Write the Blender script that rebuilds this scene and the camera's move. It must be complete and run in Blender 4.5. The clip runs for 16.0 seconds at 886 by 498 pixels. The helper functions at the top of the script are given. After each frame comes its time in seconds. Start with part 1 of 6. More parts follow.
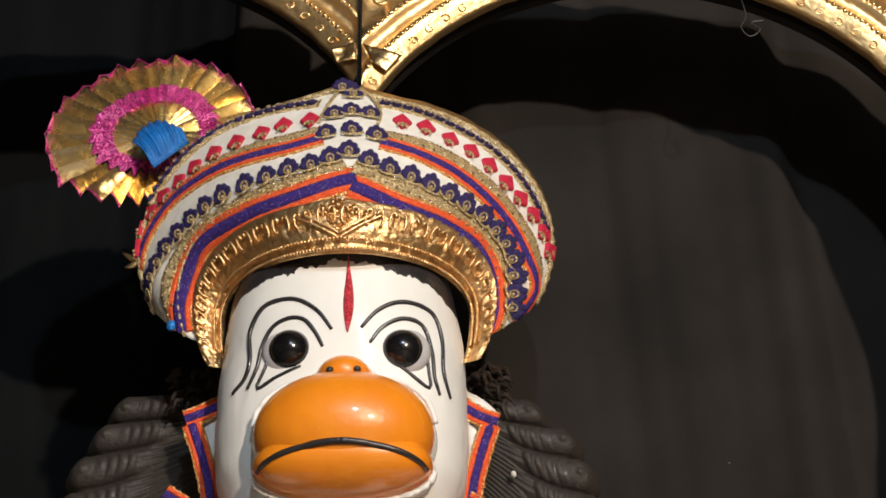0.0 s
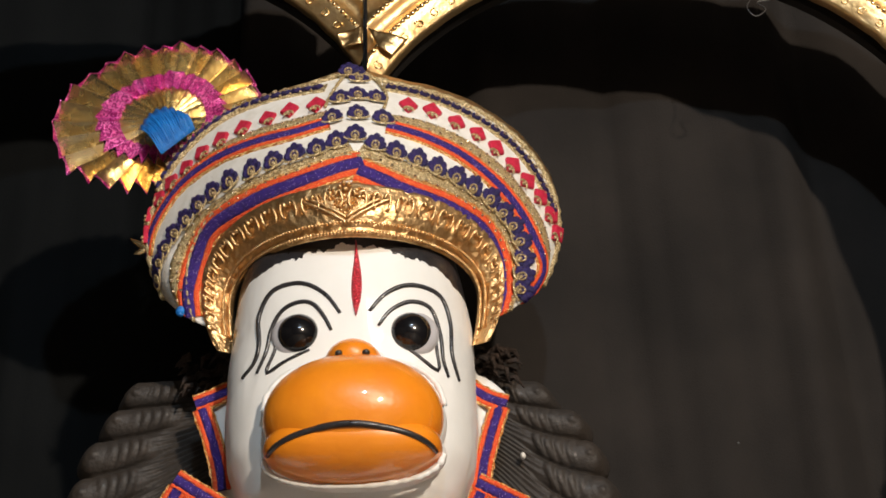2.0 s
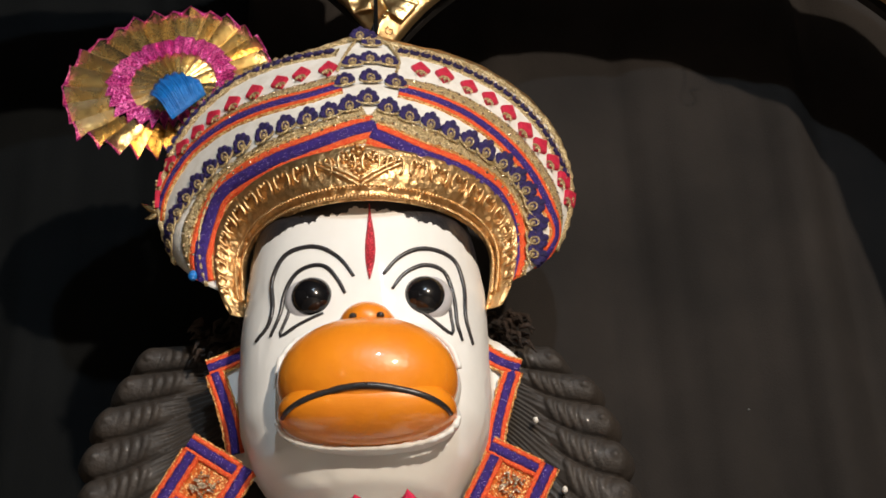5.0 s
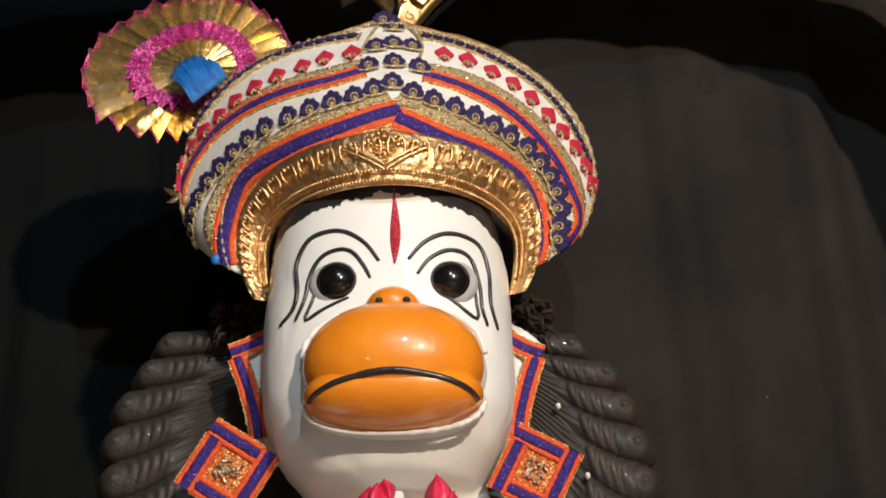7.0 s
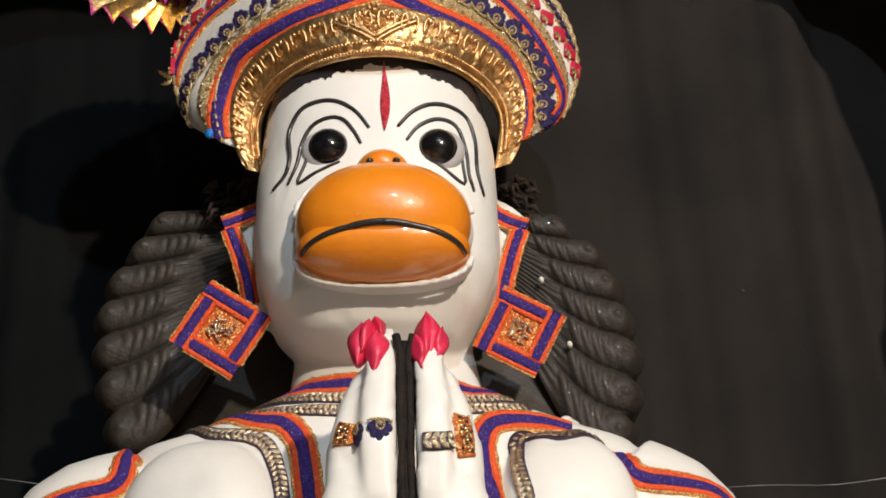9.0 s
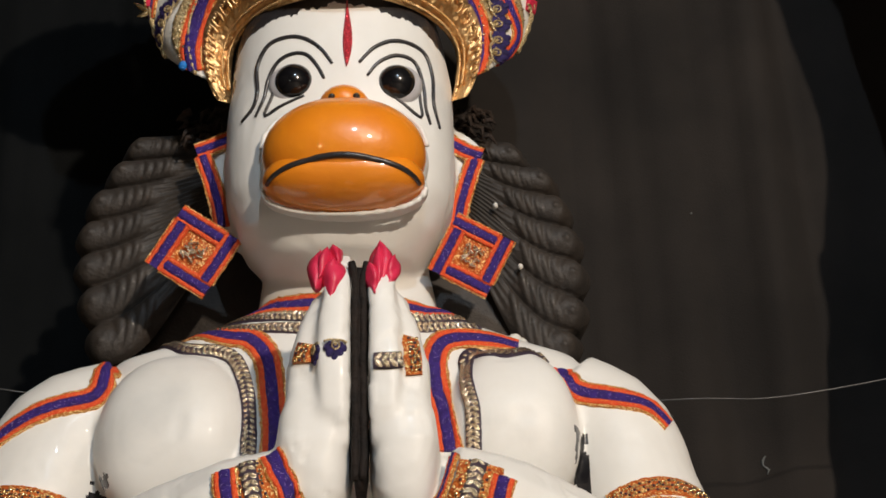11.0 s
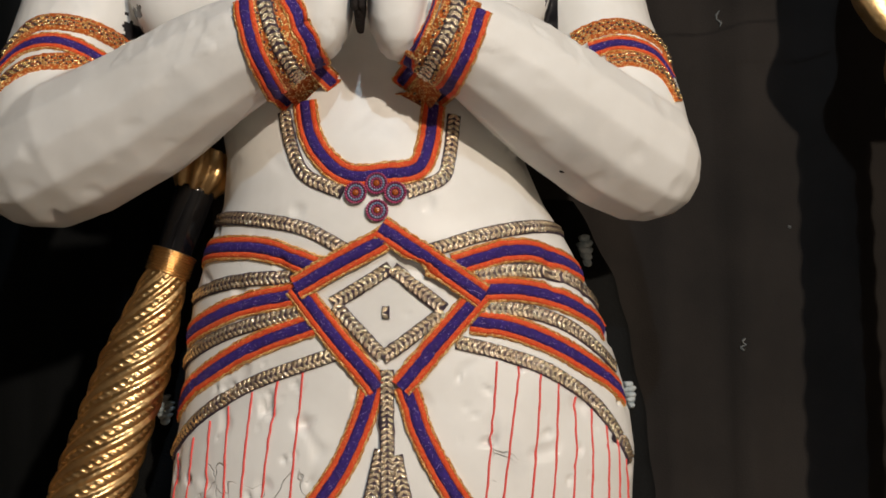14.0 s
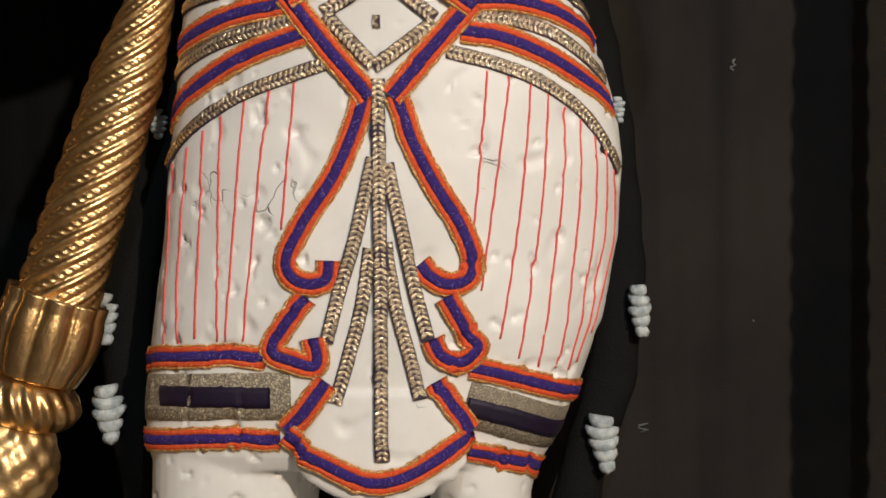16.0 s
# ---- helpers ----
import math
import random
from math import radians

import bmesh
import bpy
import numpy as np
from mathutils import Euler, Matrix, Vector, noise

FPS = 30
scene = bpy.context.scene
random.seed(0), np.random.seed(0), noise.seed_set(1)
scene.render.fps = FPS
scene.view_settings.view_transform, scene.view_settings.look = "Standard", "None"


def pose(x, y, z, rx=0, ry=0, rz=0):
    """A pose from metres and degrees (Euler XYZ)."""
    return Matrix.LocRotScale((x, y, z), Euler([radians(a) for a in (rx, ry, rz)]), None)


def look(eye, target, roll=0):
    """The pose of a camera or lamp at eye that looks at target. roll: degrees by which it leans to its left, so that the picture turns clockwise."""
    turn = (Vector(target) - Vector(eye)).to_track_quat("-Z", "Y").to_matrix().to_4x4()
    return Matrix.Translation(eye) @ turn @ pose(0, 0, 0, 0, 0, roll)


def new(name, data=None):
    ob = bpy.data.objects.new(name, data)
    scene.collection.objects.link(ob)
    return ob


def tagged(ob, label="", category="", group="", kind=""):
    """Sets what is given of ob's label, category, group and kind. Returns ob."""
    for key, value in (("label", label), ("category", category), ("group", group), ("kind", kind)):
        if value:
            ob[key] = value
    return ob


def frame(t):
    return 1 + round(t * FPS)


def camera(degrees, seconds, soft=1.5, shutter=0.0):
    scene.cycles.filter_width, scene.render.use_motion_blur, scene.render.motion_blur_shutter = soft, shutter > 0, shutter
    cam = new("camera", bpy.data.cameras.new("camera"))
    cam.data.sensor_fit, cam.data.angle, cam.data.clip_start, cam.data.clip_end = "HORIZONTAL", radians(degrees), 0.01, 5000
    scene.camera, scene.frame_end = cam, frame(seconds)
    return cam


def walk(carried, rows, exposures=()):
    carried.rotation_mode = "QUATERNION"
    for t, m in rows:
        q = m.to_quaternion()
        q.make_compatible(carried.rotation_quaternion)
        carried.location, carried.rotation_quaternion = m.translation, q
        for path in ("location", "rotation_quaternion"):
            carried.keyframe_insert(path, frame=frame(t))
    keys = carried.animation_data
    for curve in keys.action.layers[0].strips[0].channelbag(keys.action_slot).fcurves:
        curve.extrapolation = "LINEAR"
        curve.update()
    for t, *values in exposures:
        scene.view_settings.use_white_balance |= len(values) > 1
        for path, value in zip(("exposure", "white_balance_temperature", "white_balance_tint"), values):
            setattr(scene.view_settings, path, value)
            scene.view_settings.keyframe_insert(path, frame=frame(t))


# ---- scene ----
cam = camera(34.0, 16.0, soft=1.7)
PATH = [
    (0, (0.103, -1.833, 1.772), (0.108, -0.102, 2.774), -1.5),
    (0.5, (0.119, -1.838, 1.773), (0.118, -0.105, 2.773), -1.6),
    (1, (0.124, -1.838, 1.767), (0.122, -0.103, 2.762), -1.7),
    (1.5, (0.117, -1.837, 1.77), (0.112, -0.099, 2.759), -1.7),
    (2, (0.105, -1.835, 1.767), (0.097, -0.094, 2.752), -1.9),
    (2.5, (0.092, -1.838, 1.767), (0.081, -0.094, 2.748), -1.9),
    (3, (0.089, -1.845, 1.77), (0.08, -0.102, 2.75), -1.9),
    (3.5, (0.092, -1.845, 1.765), (0.083, -0.1, 2.743), -2.0),
    (4, (0.095, -1.839, 1.759), (0.087, -0.092, 2.732), -2.0),
    (6.5, (0.053, -1.811, 1.75), (0.05, -0.049, 2.695), -1.7),
    (7, (0.045, -1.816, 1.751), (0.046, -0.054, 2.697), -1.7),
    (7.5, (0.035, -1.802, 1.686), (0.046, -0.043, 2.638), -1.8),
    (8, (0.022, -1.786, 1.623), (0.042, -0.029, 2.579), -1.8),
    (8.5, (0.027, -1.784, 1.598), (0.052, -0.025, 2.549), -1.8),
    (9, (0.025, -1.784, 1.566), (0.059, -0.025, 2.518), -1.9),
    (9.2, (0.011, -1.787, 1.543), (0.048, -0.031, 2.499), -1.8),
    (11.3, (0.075, -1.983, 1.542), (0.118, -0.157, 2.357), -1.5),
    (11.5, (0.055, -2.032, 1.491), (0.097, -0.209, 2.311), -1.4),
    (12, (0.025, -2.161, 1.465), (0.062, -0.289, 2.169), -0.9),
    (12.5, (0.037, -2.202, 1.454), (0.1, -0.279, 1.997), -0.9),
    (13, (0.077, -2.193, 1.424), (0.115, -0.243, 1.866), -0.5),
    (13.5, (0.081, -2.188, 1.403), (0.117, -0.22, 1.76), -0.4),
    (14, (0.078, -2.19, 1.395), (0.12, -0.21, 1.675), -0.3),
    (14.5, (0.078, -2.195, 1.386), (0.127, -0.208, 1.608), -0.2),
    (15, (0.077, -2.197, 1.372), (0.131, -0.205, 1.541), -0.2),
    (15.5, (0.077, -2.198, 1.348), (0.134, -0.2, 1.407), -0.3),
    (16, (0.077, -2.203, 1.321), (0.131, -0.205, 1.274), -0.3),
]
walk(cam, [(t, look(eye, target, roll)) for t, eye, target, roll in PATH], [(0, 0.24), (4, 0.32), (8, 0.32), (10.3, 0.13), (11.5, -0.10), (12.5, -0.20), (13.5, -0.08), (14.5, -0.06), (16, 0.10)])

# ---- light ----
world = bpy.data.worlds.new("world")
world.use_nodes = True
world.node_tree.nodes["Background"].inputs[0].default_value = (0.5, 0.55, 0.7, 1)
world.node_tree.nodes["Background"].inputs[1].default_value = 0.002
scene.world = world


def lamp(name, at, power, colour, radius):
    data = bpy.data.lights.new(name, "POINT")
    data.energy, data.color, data.shadow_soft_size = power, colour, radius
    new(name, data).matrix_world = pose(*at)


lamp("stage_lamp_warm", (2.35, -6.0, 3.65), 1180, (1.0, 0.845, 0.69), 0.09)
lamp("stage_lamp_cool", (0.45, -3.6, 3.95), 152, (0.66, 0.83, 1.0), 0.05)
lamp("stage_lamp_low", (-1.5, -4.2, 1.75), 7, (1.0, 0.90, 0.78), 0.05)



# ---- materials ----
def mat(name, c1, c2=None, rough=0.5, metal=0.0, scale=20.0, bump=0.15, bscale=180.0, coat=0.0, contrast=(0.35, 0.65), piece=0.0, dist=0.004, stain=None, grain=4.0):
    """Two-scale procedural surface: broad colour drift c1 to c2, fine grain relief, uneven gloss, optional stain colour."""
    m = bpy.data.materials.new(name)
    m.use_nodes = True
    nt = m.node_tree
    nodes, links = nt.nodes, nt.links
    b = nodes["Principled BSDF"]
    co = nodes.new("ShaderNodeTexCoord")
    n1 = nodes.new("ShaderNodeTexNoise")
    n1.inputs["Scale"].default_value, n1.inputs["Detail"].default_value, n1.inputs["Roughness"].default_value = scale, 6, 0.6
    links.new(co.outputs["Object"], n1.inputs["Vector"])
    ramp = nodes.new("ShaderNodeMapRange")
    ramp.inputs[1].default_value, ramp.inputs[2].default_value = contrast
    links.new(n1.outputs["Fac"], ramp.inputs[0])
    mix = nodes.new("ShaderNodeMix")
    mix.data_type = "RGBA"
    mix.inputs[6].default_value = (*c1, 1)
    mix.inputs[7].default_value = (*(c2 or tuple(v * 0.75 for v in c1)), 1)
    links.new(ramp.outputs[0], mix.inputs[0])
    colour = mix.outputs[2]
    if stain:
        n3 = nodes.new("ShaderNodeTexNoise")
        n3.inputs["Scale"].default_value, n3.inputs["Detail"].default_value = 5.5, 8
        links.new(co.outputs["Object"], n3.inputs["Vector"])
        r3 = nodes.new("ShaderNodeMapRange")
        r3.inputs[1].default_value, r3.inputs[2].default_value, r3.inputs[4].default_value = 0.58, 0.8, 0.75
        links.new(n3.outputs["Fac"], r3.inputs[0])
        m3 = nodes.new("ShaderNodeMix")
        m3.data_type = "RGBA"
        links.new(r3.outputs[0], m3.inputs[0])
        links.new(colour, m3.inputs[6])
        m3.inputs[7].default_value = (*stain, 1)
        colour = m3.outputs[2]
    if piece:
        info = nodes.new("ShaderNodeObjectInfo")
        hsv = nodes.new("ShaderNodeHueSaturation")
        r2 = nodes.new("ShaderNodeMapRange")
        r2.inputs[3].default_value, r2.inputs[4].default_value = 1 - piece, 1 + piece
        links.new(info.outputs["Random"], r2.inputs[0])
        links.new(r2.outputs[0], hsv.inputs["Value"])
        links.new(colour, hsv.inputs["Color"])
        colour = hsv.outputs[0]
    links.new(colour, b.inputs["Base Color"])
    n2 = nodes.new("ShaderNodeTexNoise")
    n2.inputs["Scale"].default_value, n2.inputs["Detail"].default_value = bscale, grain
    links.new(co.outputs["Object"], n2.inputs["Vector"])
    bp = nodes.new("ShaderNodeBump")
    bp.inputs["Strength"].default_value, bp.inputs["Distance"].default_value = bump, dist
    links.new(n2.outputs["Fac"], bp.inputs["Height"])
    links.new(bp.outputs[0], b.inputs["Normal"])
    gl = nodes.new("ShaderNodeMapRange")
    gl.inputs[3].default_value, gl.inputs[4].default_value = max(0.02, rough - 0.1), min(1, rough + 0.1)
    links.new(n1.outputs["Fac"], gl.inputs[0])
    links.new(gl.outputs[0], b.inputs["Roughness"])
    b.inputs["Metallic"].default_value = metal
    b.inputs["Coat Weight"].default_value = coat
    b.inputs["Coat Roughness"].default_value = 0.06
    return m


def glitter(name, c1, c2, amount=0.5, rough=0.6, flake=700.0, spark=(1.0, 0.75, 0.35)):
    """Yarn with metal flakes: a fine cell pattern turns part of the fibres to foil."""
    m = mat(name, c1, c2, rough, 0, 160, 0.8, 900, dist=0.002)
    nodes, links = m.node_tree.nodes, m.node_tree.links
    b = nodes["Principled BSDF"]
    co = nodes["Texture Coordinate"]
    v = nodes.new("ShaderNodeTexVoronoi")
    v.inputs["Scale"].default_value = flake
    links.new(co.outputs["Object"], v.inputs["Vector"])
    sep = nodes.new("ShaderNodeSeparateColor")
    links.new(v.outputs["Color"], sep.inputs[0])
    gt = nodes.new("ShaderNodeMath")
    gt.operation = "GREATER_THAN"
    gt.inputs[1].default_value = 1 - amount
    links.new(sep.outputs[0], gt.inputs[0])
    old = b.inputs["Base Color"].links[0].from_socket
    mx = nodes.new("ShaderNodeMix")
    mx.data_type = "RGBA"
    links.new(gt.outputs[0], mx.inputs[0])
    links.new(old, mx.inputs[6])
    mx.inputs[7].default_value = (*spark, 1)
    links.new(mx.outputs[2], b.inputs["Base Color"])
    links.new(gt.outputs[0], b.inputs["Metallic"])
    # every flake leans its own way
    nm = nodes.new("ShaderNodeVectorMath")
    nm.operation = "SUBTRACT"
    links.new(v.outputs["Color"], nm.inputs[0])
    nm.inputs[1].default_value = (0.5, 0.5, 0.5)
    geo = nodes.new("ShaderNodeNewGeometry")
    ad = nodes.new("ShaderNodeVectorMath")
    ad.operation = "MULTIPLY_ADD"
    links.new(nm.outputs[0], ad.inputs[0])
    ad.inputs[1].default_value = (0.9, 0.9, 0.9)
    links.new(b.inputs["Normal"].links[0].from_socket, ad.inputs[2])
    nz = nodes.new("ShaderNodeVectorMath")
    nz.operation = "NORMALIZE"
    links.new(ad.outputs[0], nz.inputs[0])
    links.new(nz.outputs[0], b.inputs["Normal"])
    return m


WHITE = mat("white_enamel", (0.83, 0.825, 0.79), (0.77, 0.76, 0.72), 0.48, 0, 9, 0.30, 8, 0.05, dist=0.010, stain=(0.55, 0.56, 0.55), grain=1.2)


def cracked(m, scale, wide):
    """Scattered crooked cracks and flaking in a painted surface."""
    nodes, links = m.node_tree.nodes, m.node_tree.links
    b, co = nodes["Principled BSDF"], nodes["Texture Coordinate"]
    bend = nodes.new("ShaderNodeTexNoise")
    bend.inputs["Scale"].default_value, bend.inputs["Detail"].default_value = 14, 3
    links.new(co.outputs["Object"], bend.inputs["Vector"])
    add = nodes.new("ShaderNodeVectorMath")
    add.operation = "MULTIPLY_ADD"
    links.new(bend.outputs["Color"], add.inputs[0])
    add.inputs[1].default_value = (0.09, 0.09, 0.09)
    links.new(co.outputs["Object"], add.inputs[2])
    cell = nodes.new("ShaderNodeTexVoronoi")
    cell.feature = "DISTANCE_TO_EDGE"
    cell.inputs["Scale"].default_value = scale
    links.new(add.outputs[0], cell.inputs["Vector"])
    line = nodes.new("ShaderNodeMapRange")
    line.inputs[1].default_value, line.inputs[2].default_value, line.inputs[3].default_value, line.inputs[4].default_value = 0.0, wide, 1, 0
    links.new(cell.outputs["Distance"], line.inputs[0])
    where = nodes.new("ShaderNodeTexNoise")
    where.inputs["Scale"].default_value, where.inputs["Detail"].default_value = 7, 5
    links.new(co.outputs["Object"], where.inputs["Vector"])
    some = nodes.new("ShaderNodeMapRange")
    some.inputs[1].default_value, some.inputs[2].default_value = 0.63, 0.72
    links.new(where.outputs["Fac"], some.inputs[0])
    # the skirt and lower body have suffered most
    sep = nodes.new("ShaderNodeSeparateXYZ")
    links.new(co.outputs["Object"], sep.inputs[0])
    low = nodes.new("ShaderNodeMapRange")
    low.inputs[1].default_value, low.inputs[2].default_value, low.inputs[3].default_value, low.inputs[4].default_value = 1.45, 1.75, 1, 0.0
    links.new(sep.outputs["Z"], low.inputs[0])
    both = nodes.new("ShaderNodeMath")
    both.operation = "MULTIPLY"
    links.new(line.outputs[0], both.inputs[0])
    links.new(some.outputs[0], both.inputs[1])
    all_three = nodes.new("ShaderNodeMath")
    all_three.operation = "MULTIPLY"
    links.new(both.outputs[0], all_three.inputs[0])
    links.new(low.outputs[0], all_three.inputs[1])
    mx = nodes.new("ShaderNodeMix")
    mx.data_type = "RGBA"
    links.new(all_three.outputs[0], mx.inputs[0])
    links.new(b.inputs["Base Color"].links[0].from_socket, mx.inputs[6])
    mx.inputs[7].default_value = (0.33, 0.32, 0.30, 1)
    links.new(mx.outputs[2], b.inputs["Base Color"])
    bp = nodes.new("ShaderNodeBump")
    bp.invert = True
    bp.inputs["Strength"].default_value, bp.inputs["Distance"].default_value = 0.8, 0.004
    links.new(all_three.outputs[0], bp.inputs["Height"])
    links.new(b.inputs["Normal"].links[0].from_socket, bp.inputs["Normal"])
    links.new(bp.outputs[0], b.inputs["Normal"])


cracked(WHITE, 13, 0.016)
ORANGE = mat("orange_enamel", (0.90, 0.29, 0.012), (0.82, 0.24, 0.01), 0.36, 0, 14, 0.30, 42, 0.7, dist=0.004)
BLACK = mat("black_enamel", (0.012, 0.012, 0.014), (0.03, 0.028, 0.03), 0.3, 0, 40, 0.2, 200, 0.2)
EYE = mat("black_glass", (0.004, 0.004, 0.005), (0.007, 0.007, 0.008), 0.14, 0, 10, 0.0, 50, 0.15)
SOCKET = mat("grey_white_enamel", (0.55, 0.53, 0.53), (0.45, 0.44, 0.45), 0.35, 0, 30, 0.1, 90)
HAIR = mat("carved_dark_hair", (0.034, 0.026, 0.020), (0.022, 0.018, 0.015), 0.62, 0, 26, 0.35, 220, 0.1)
FUR = mat("brown_fur", (0.035, 0.019, 0.011), (0.016, 0.010, 0.007), 0.7, 0, 80, 0.9, 400)
RED = glitter("red_tinsel", (0.55, 0.012, 0.03), (0.4, 0.008, 0.02), 0.25, 0.4, 700, (1.0, 0.12, 0.16))
PINK = mat("pink_foil_petal", (0.74, 0.035, 0.10), (0.60, 0.02, 0.07), 0.42, 0, 40, 0.5, 90, 0.12)
DARKWOOD = mat("dark_brown_wood", (0.016, 0.009, 0.006), (0.005, 0.0035, 0.003), 0.8, 0, 40, 0.9, 120, 0.0)
DARKWOOD.node_tree.nodes["Principled BSDF"].inputs["Specular IOR Level"].default_value = 0.35
GOLD = mat("gold_sheet", (0.84, 0.57, 0.27), (0.62, 0.37, 0.15), 0.32, 1, 14, 0.3, 95, dist=0.005)
GOLDRELIEF = mat("embossed_gold_sheet", (0.88, 0.63, 0.32), (0.70, 0.46, 0.20), 0.42, 1, 30, 0.35, 60, dist=0.006)
GOLDBEAD = mat("gold_beading", (0.97, 0.76, 0.42), (0.90, 0.62, 0.28), 0.26, 1, 30, 0.1, 200)
GOLDCROWN = mat("embossed_dull_gold", (0.94, 0.65, 0.33), (0.66, 0.41, 0.18), 0.42, 1, 60, 0.6, 150, dist=0.004)
BOARD = mat("black_board", (0.012, 0.011, 0.010), (0.02, 0.018, 0.016), 0.6, 0, 12, 0.2, 90)
CURTAIN = mat("dark_curtain", (0.0240, 0.0205, 0.0181), (0.0160, 0.0143, 0.0132), 0.85, 0, 3.5, 0.3, 320, dist=0.003)
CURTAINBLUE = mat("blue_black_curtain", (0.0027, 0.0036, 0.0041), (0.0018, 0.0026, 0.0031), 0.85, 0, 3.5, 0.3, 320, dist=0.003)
for cloth in (CURTAIN, CURTAINBLUE):
    cloth.node_tree.nodes["Principled BSDF"].inputs["Specular IOR Level"].default_value = 0.15
PLASTER = mat("hall_plaster", (0.040, 0.035, 0.030), (0.030, 0.026, 0.022), 0.8, 0, 4, 0.2, 60)
FLOORM = mat("stone_floor", (0.16, 0.14, 0.12), (0.12, 0.105, 0.09), 0.5, 0, 6, 0.2, 60)
CLOTH = mat("white_cloth", (0.80, 0.78, 0.73), (0.70, 0.67, 0.60), 0.75, 0, 60, 0.4, 500)
BLUE = glitter("blue_violet_yarn", (0.045, 0.016, 0.23), (0.024, 0.008, 0.13), 0.02, 0.75, 1300, (0.7, 0.6, 0.9))
ORANGEYARN = glitter("orange_red_yarn", (0.92, 0.110, 0.022), (0.78, 0.072, 0.015), 0.06, 0.7, 1300, (1.0, 0.55, 0.2))
GOLDYARN = glitter("gold_tinsel_edging", (0.62, 0.22, 0.02), (0.5, 0.13, 0.015), 0.4, 0.5, 800)
ORANGEBAND = glitter("orange_gold_band", (0.72, 0.17, 0.012), (0.55, 0.10, 0.01), 0.22, 0.55, 600)
PLAIT = mat("antique_gold_plait", (0.88, 0.74, 0.55), (0.58, 0.45, 0.30), 0.24, 0.9, 200, 0.5, 700)
PLAITBACK = mat("dark_purple_cord", (0.05, 0.028, 0.055), (0.025, 0.016, 0.03), 0.7, 0, 200, 0.5, 800)
NAVY = mat("navy_embroidery", (0.028, 0.014, 0.12), (0.012, 0.007, 0.06), 0.6, 0, 150, 0.6, 900)
CRIMSON = mat("crimson_embroidery", (0.66, 0.012, 0.06), (0.5, 0.008, 0.04), 0.6, 0, 150, 0.6, 900)
BRAID = glitter("pale_gold_lace", (0.46, 0.34, 0.16), (0.3, 0.2, 0.08), 0.35, 0.5, 900, (0.95, 0.8, 0.5))
FOILGOLD = mat("gold_foil", (0.95, 0.80, 0.50), (0.84, 0.62, 0.30), 0.27, 1, 30, 0.35, 60, dist=0.004)
FOILPINK = glitter("magenta_foil", (0.50, 0.014, 0.22), (0.32, 0.008, 0.15), 0.5, 0.3, 500, (0.95, 0.25, 0.62))
BLUESILK = mat("bright_blue_silk_thread", (0.012, 0.20, 0.62), (0.008, 0.12, 0.42), 0.32, 0, 60, 0.6, 300)
PURPLE = mat("purple_velvet", (0.012, 0.004, 0.026), (0.007, 0.003, 0.015), 0.55, 0, 40, 0.2, 400)
GREYLACE = glitter("silver_gold_mesh", (0.30, 0.26, 0.19), (0.22, 0.18, 0.13), 0.25, 0.5, 800, (0.8, 0.72, 0.55))
THREADRED = mat("red_thread", (0.82, 0.10, 0.085), (0.72, 0.08, 0.065), 0.6, 0, 200, 0.2, 800)
BLACKCLOTH = mat("black_cloth", (0.004, 0.0045, 0.0045), (0.007, 0.0075, 0.0075), 0.8, 0, 12, 0.5, 300)
BLACKCLOTH.node_tree.nodes["Principled BSDF"].inputs["Specular IOR Level"].default_value = 0.15
TUFT = mat("white_wool", (0.62, 0.66, 0.66), (0.30, 0.36, 0.38), 0.8, 0, 60, 0.6, 300)
FLECK = mat("grey_paint_fleck", (0.16, 0.17, 0.17), (0.09, 0.10, 0.10), 0.7)
WIRE = mat("pale_wire", (0.12, 0.12, 0.12), (0.07, 0.07, 0.07), 0.4, 0.6)
BEADPINK = mat("pink_seed_beads", (0.45, 0.06, 0.16), (0.3, 0.03, 0.1), 0.3, 0, 90, 0.2, 400, 0.5)
BEADBLUE = mat("pale_blue_seed_beads", (0.35, 0.42, 0.58), (0.2, 0.26, 0.42), 0.3, 0, 90, 0.2, 400, 0.5)
AMBER = mat("amber_stone", (0.42, 0.10, 0.02), (0.3, 0.06, 0.01), 0.2, 0, 60, 0.2, 200, 0.8)


# ---- mesh helpers ----
def mesh_of(name, bm, mats, smooth=True):
    me = bpy.data.meshes.new(name)
    bm.to_mesh(me)
    bm.free()
    for m in mats if isinstance(mats, (list, tuple)) else [mats]:
        me.materials.append(m)
    if smooth:
        me.polygons.foreach_set("use_smooth", [True] * len(me.polygons))
    return me


def part(name, bm, material, parent=None, label="", smooth=True):
    ob = new(name, mesh_of(name, bm, material, smooth))
    if parent:
        ob.parent = parent
    return tagged(ob, label)


def thing(name, label, category, at=(0, 0, 0), group="", kind=""):
    ob = new(name)
    ob.empty_display_size = 0.02
    return tagged(ob, label, category, group, kind)


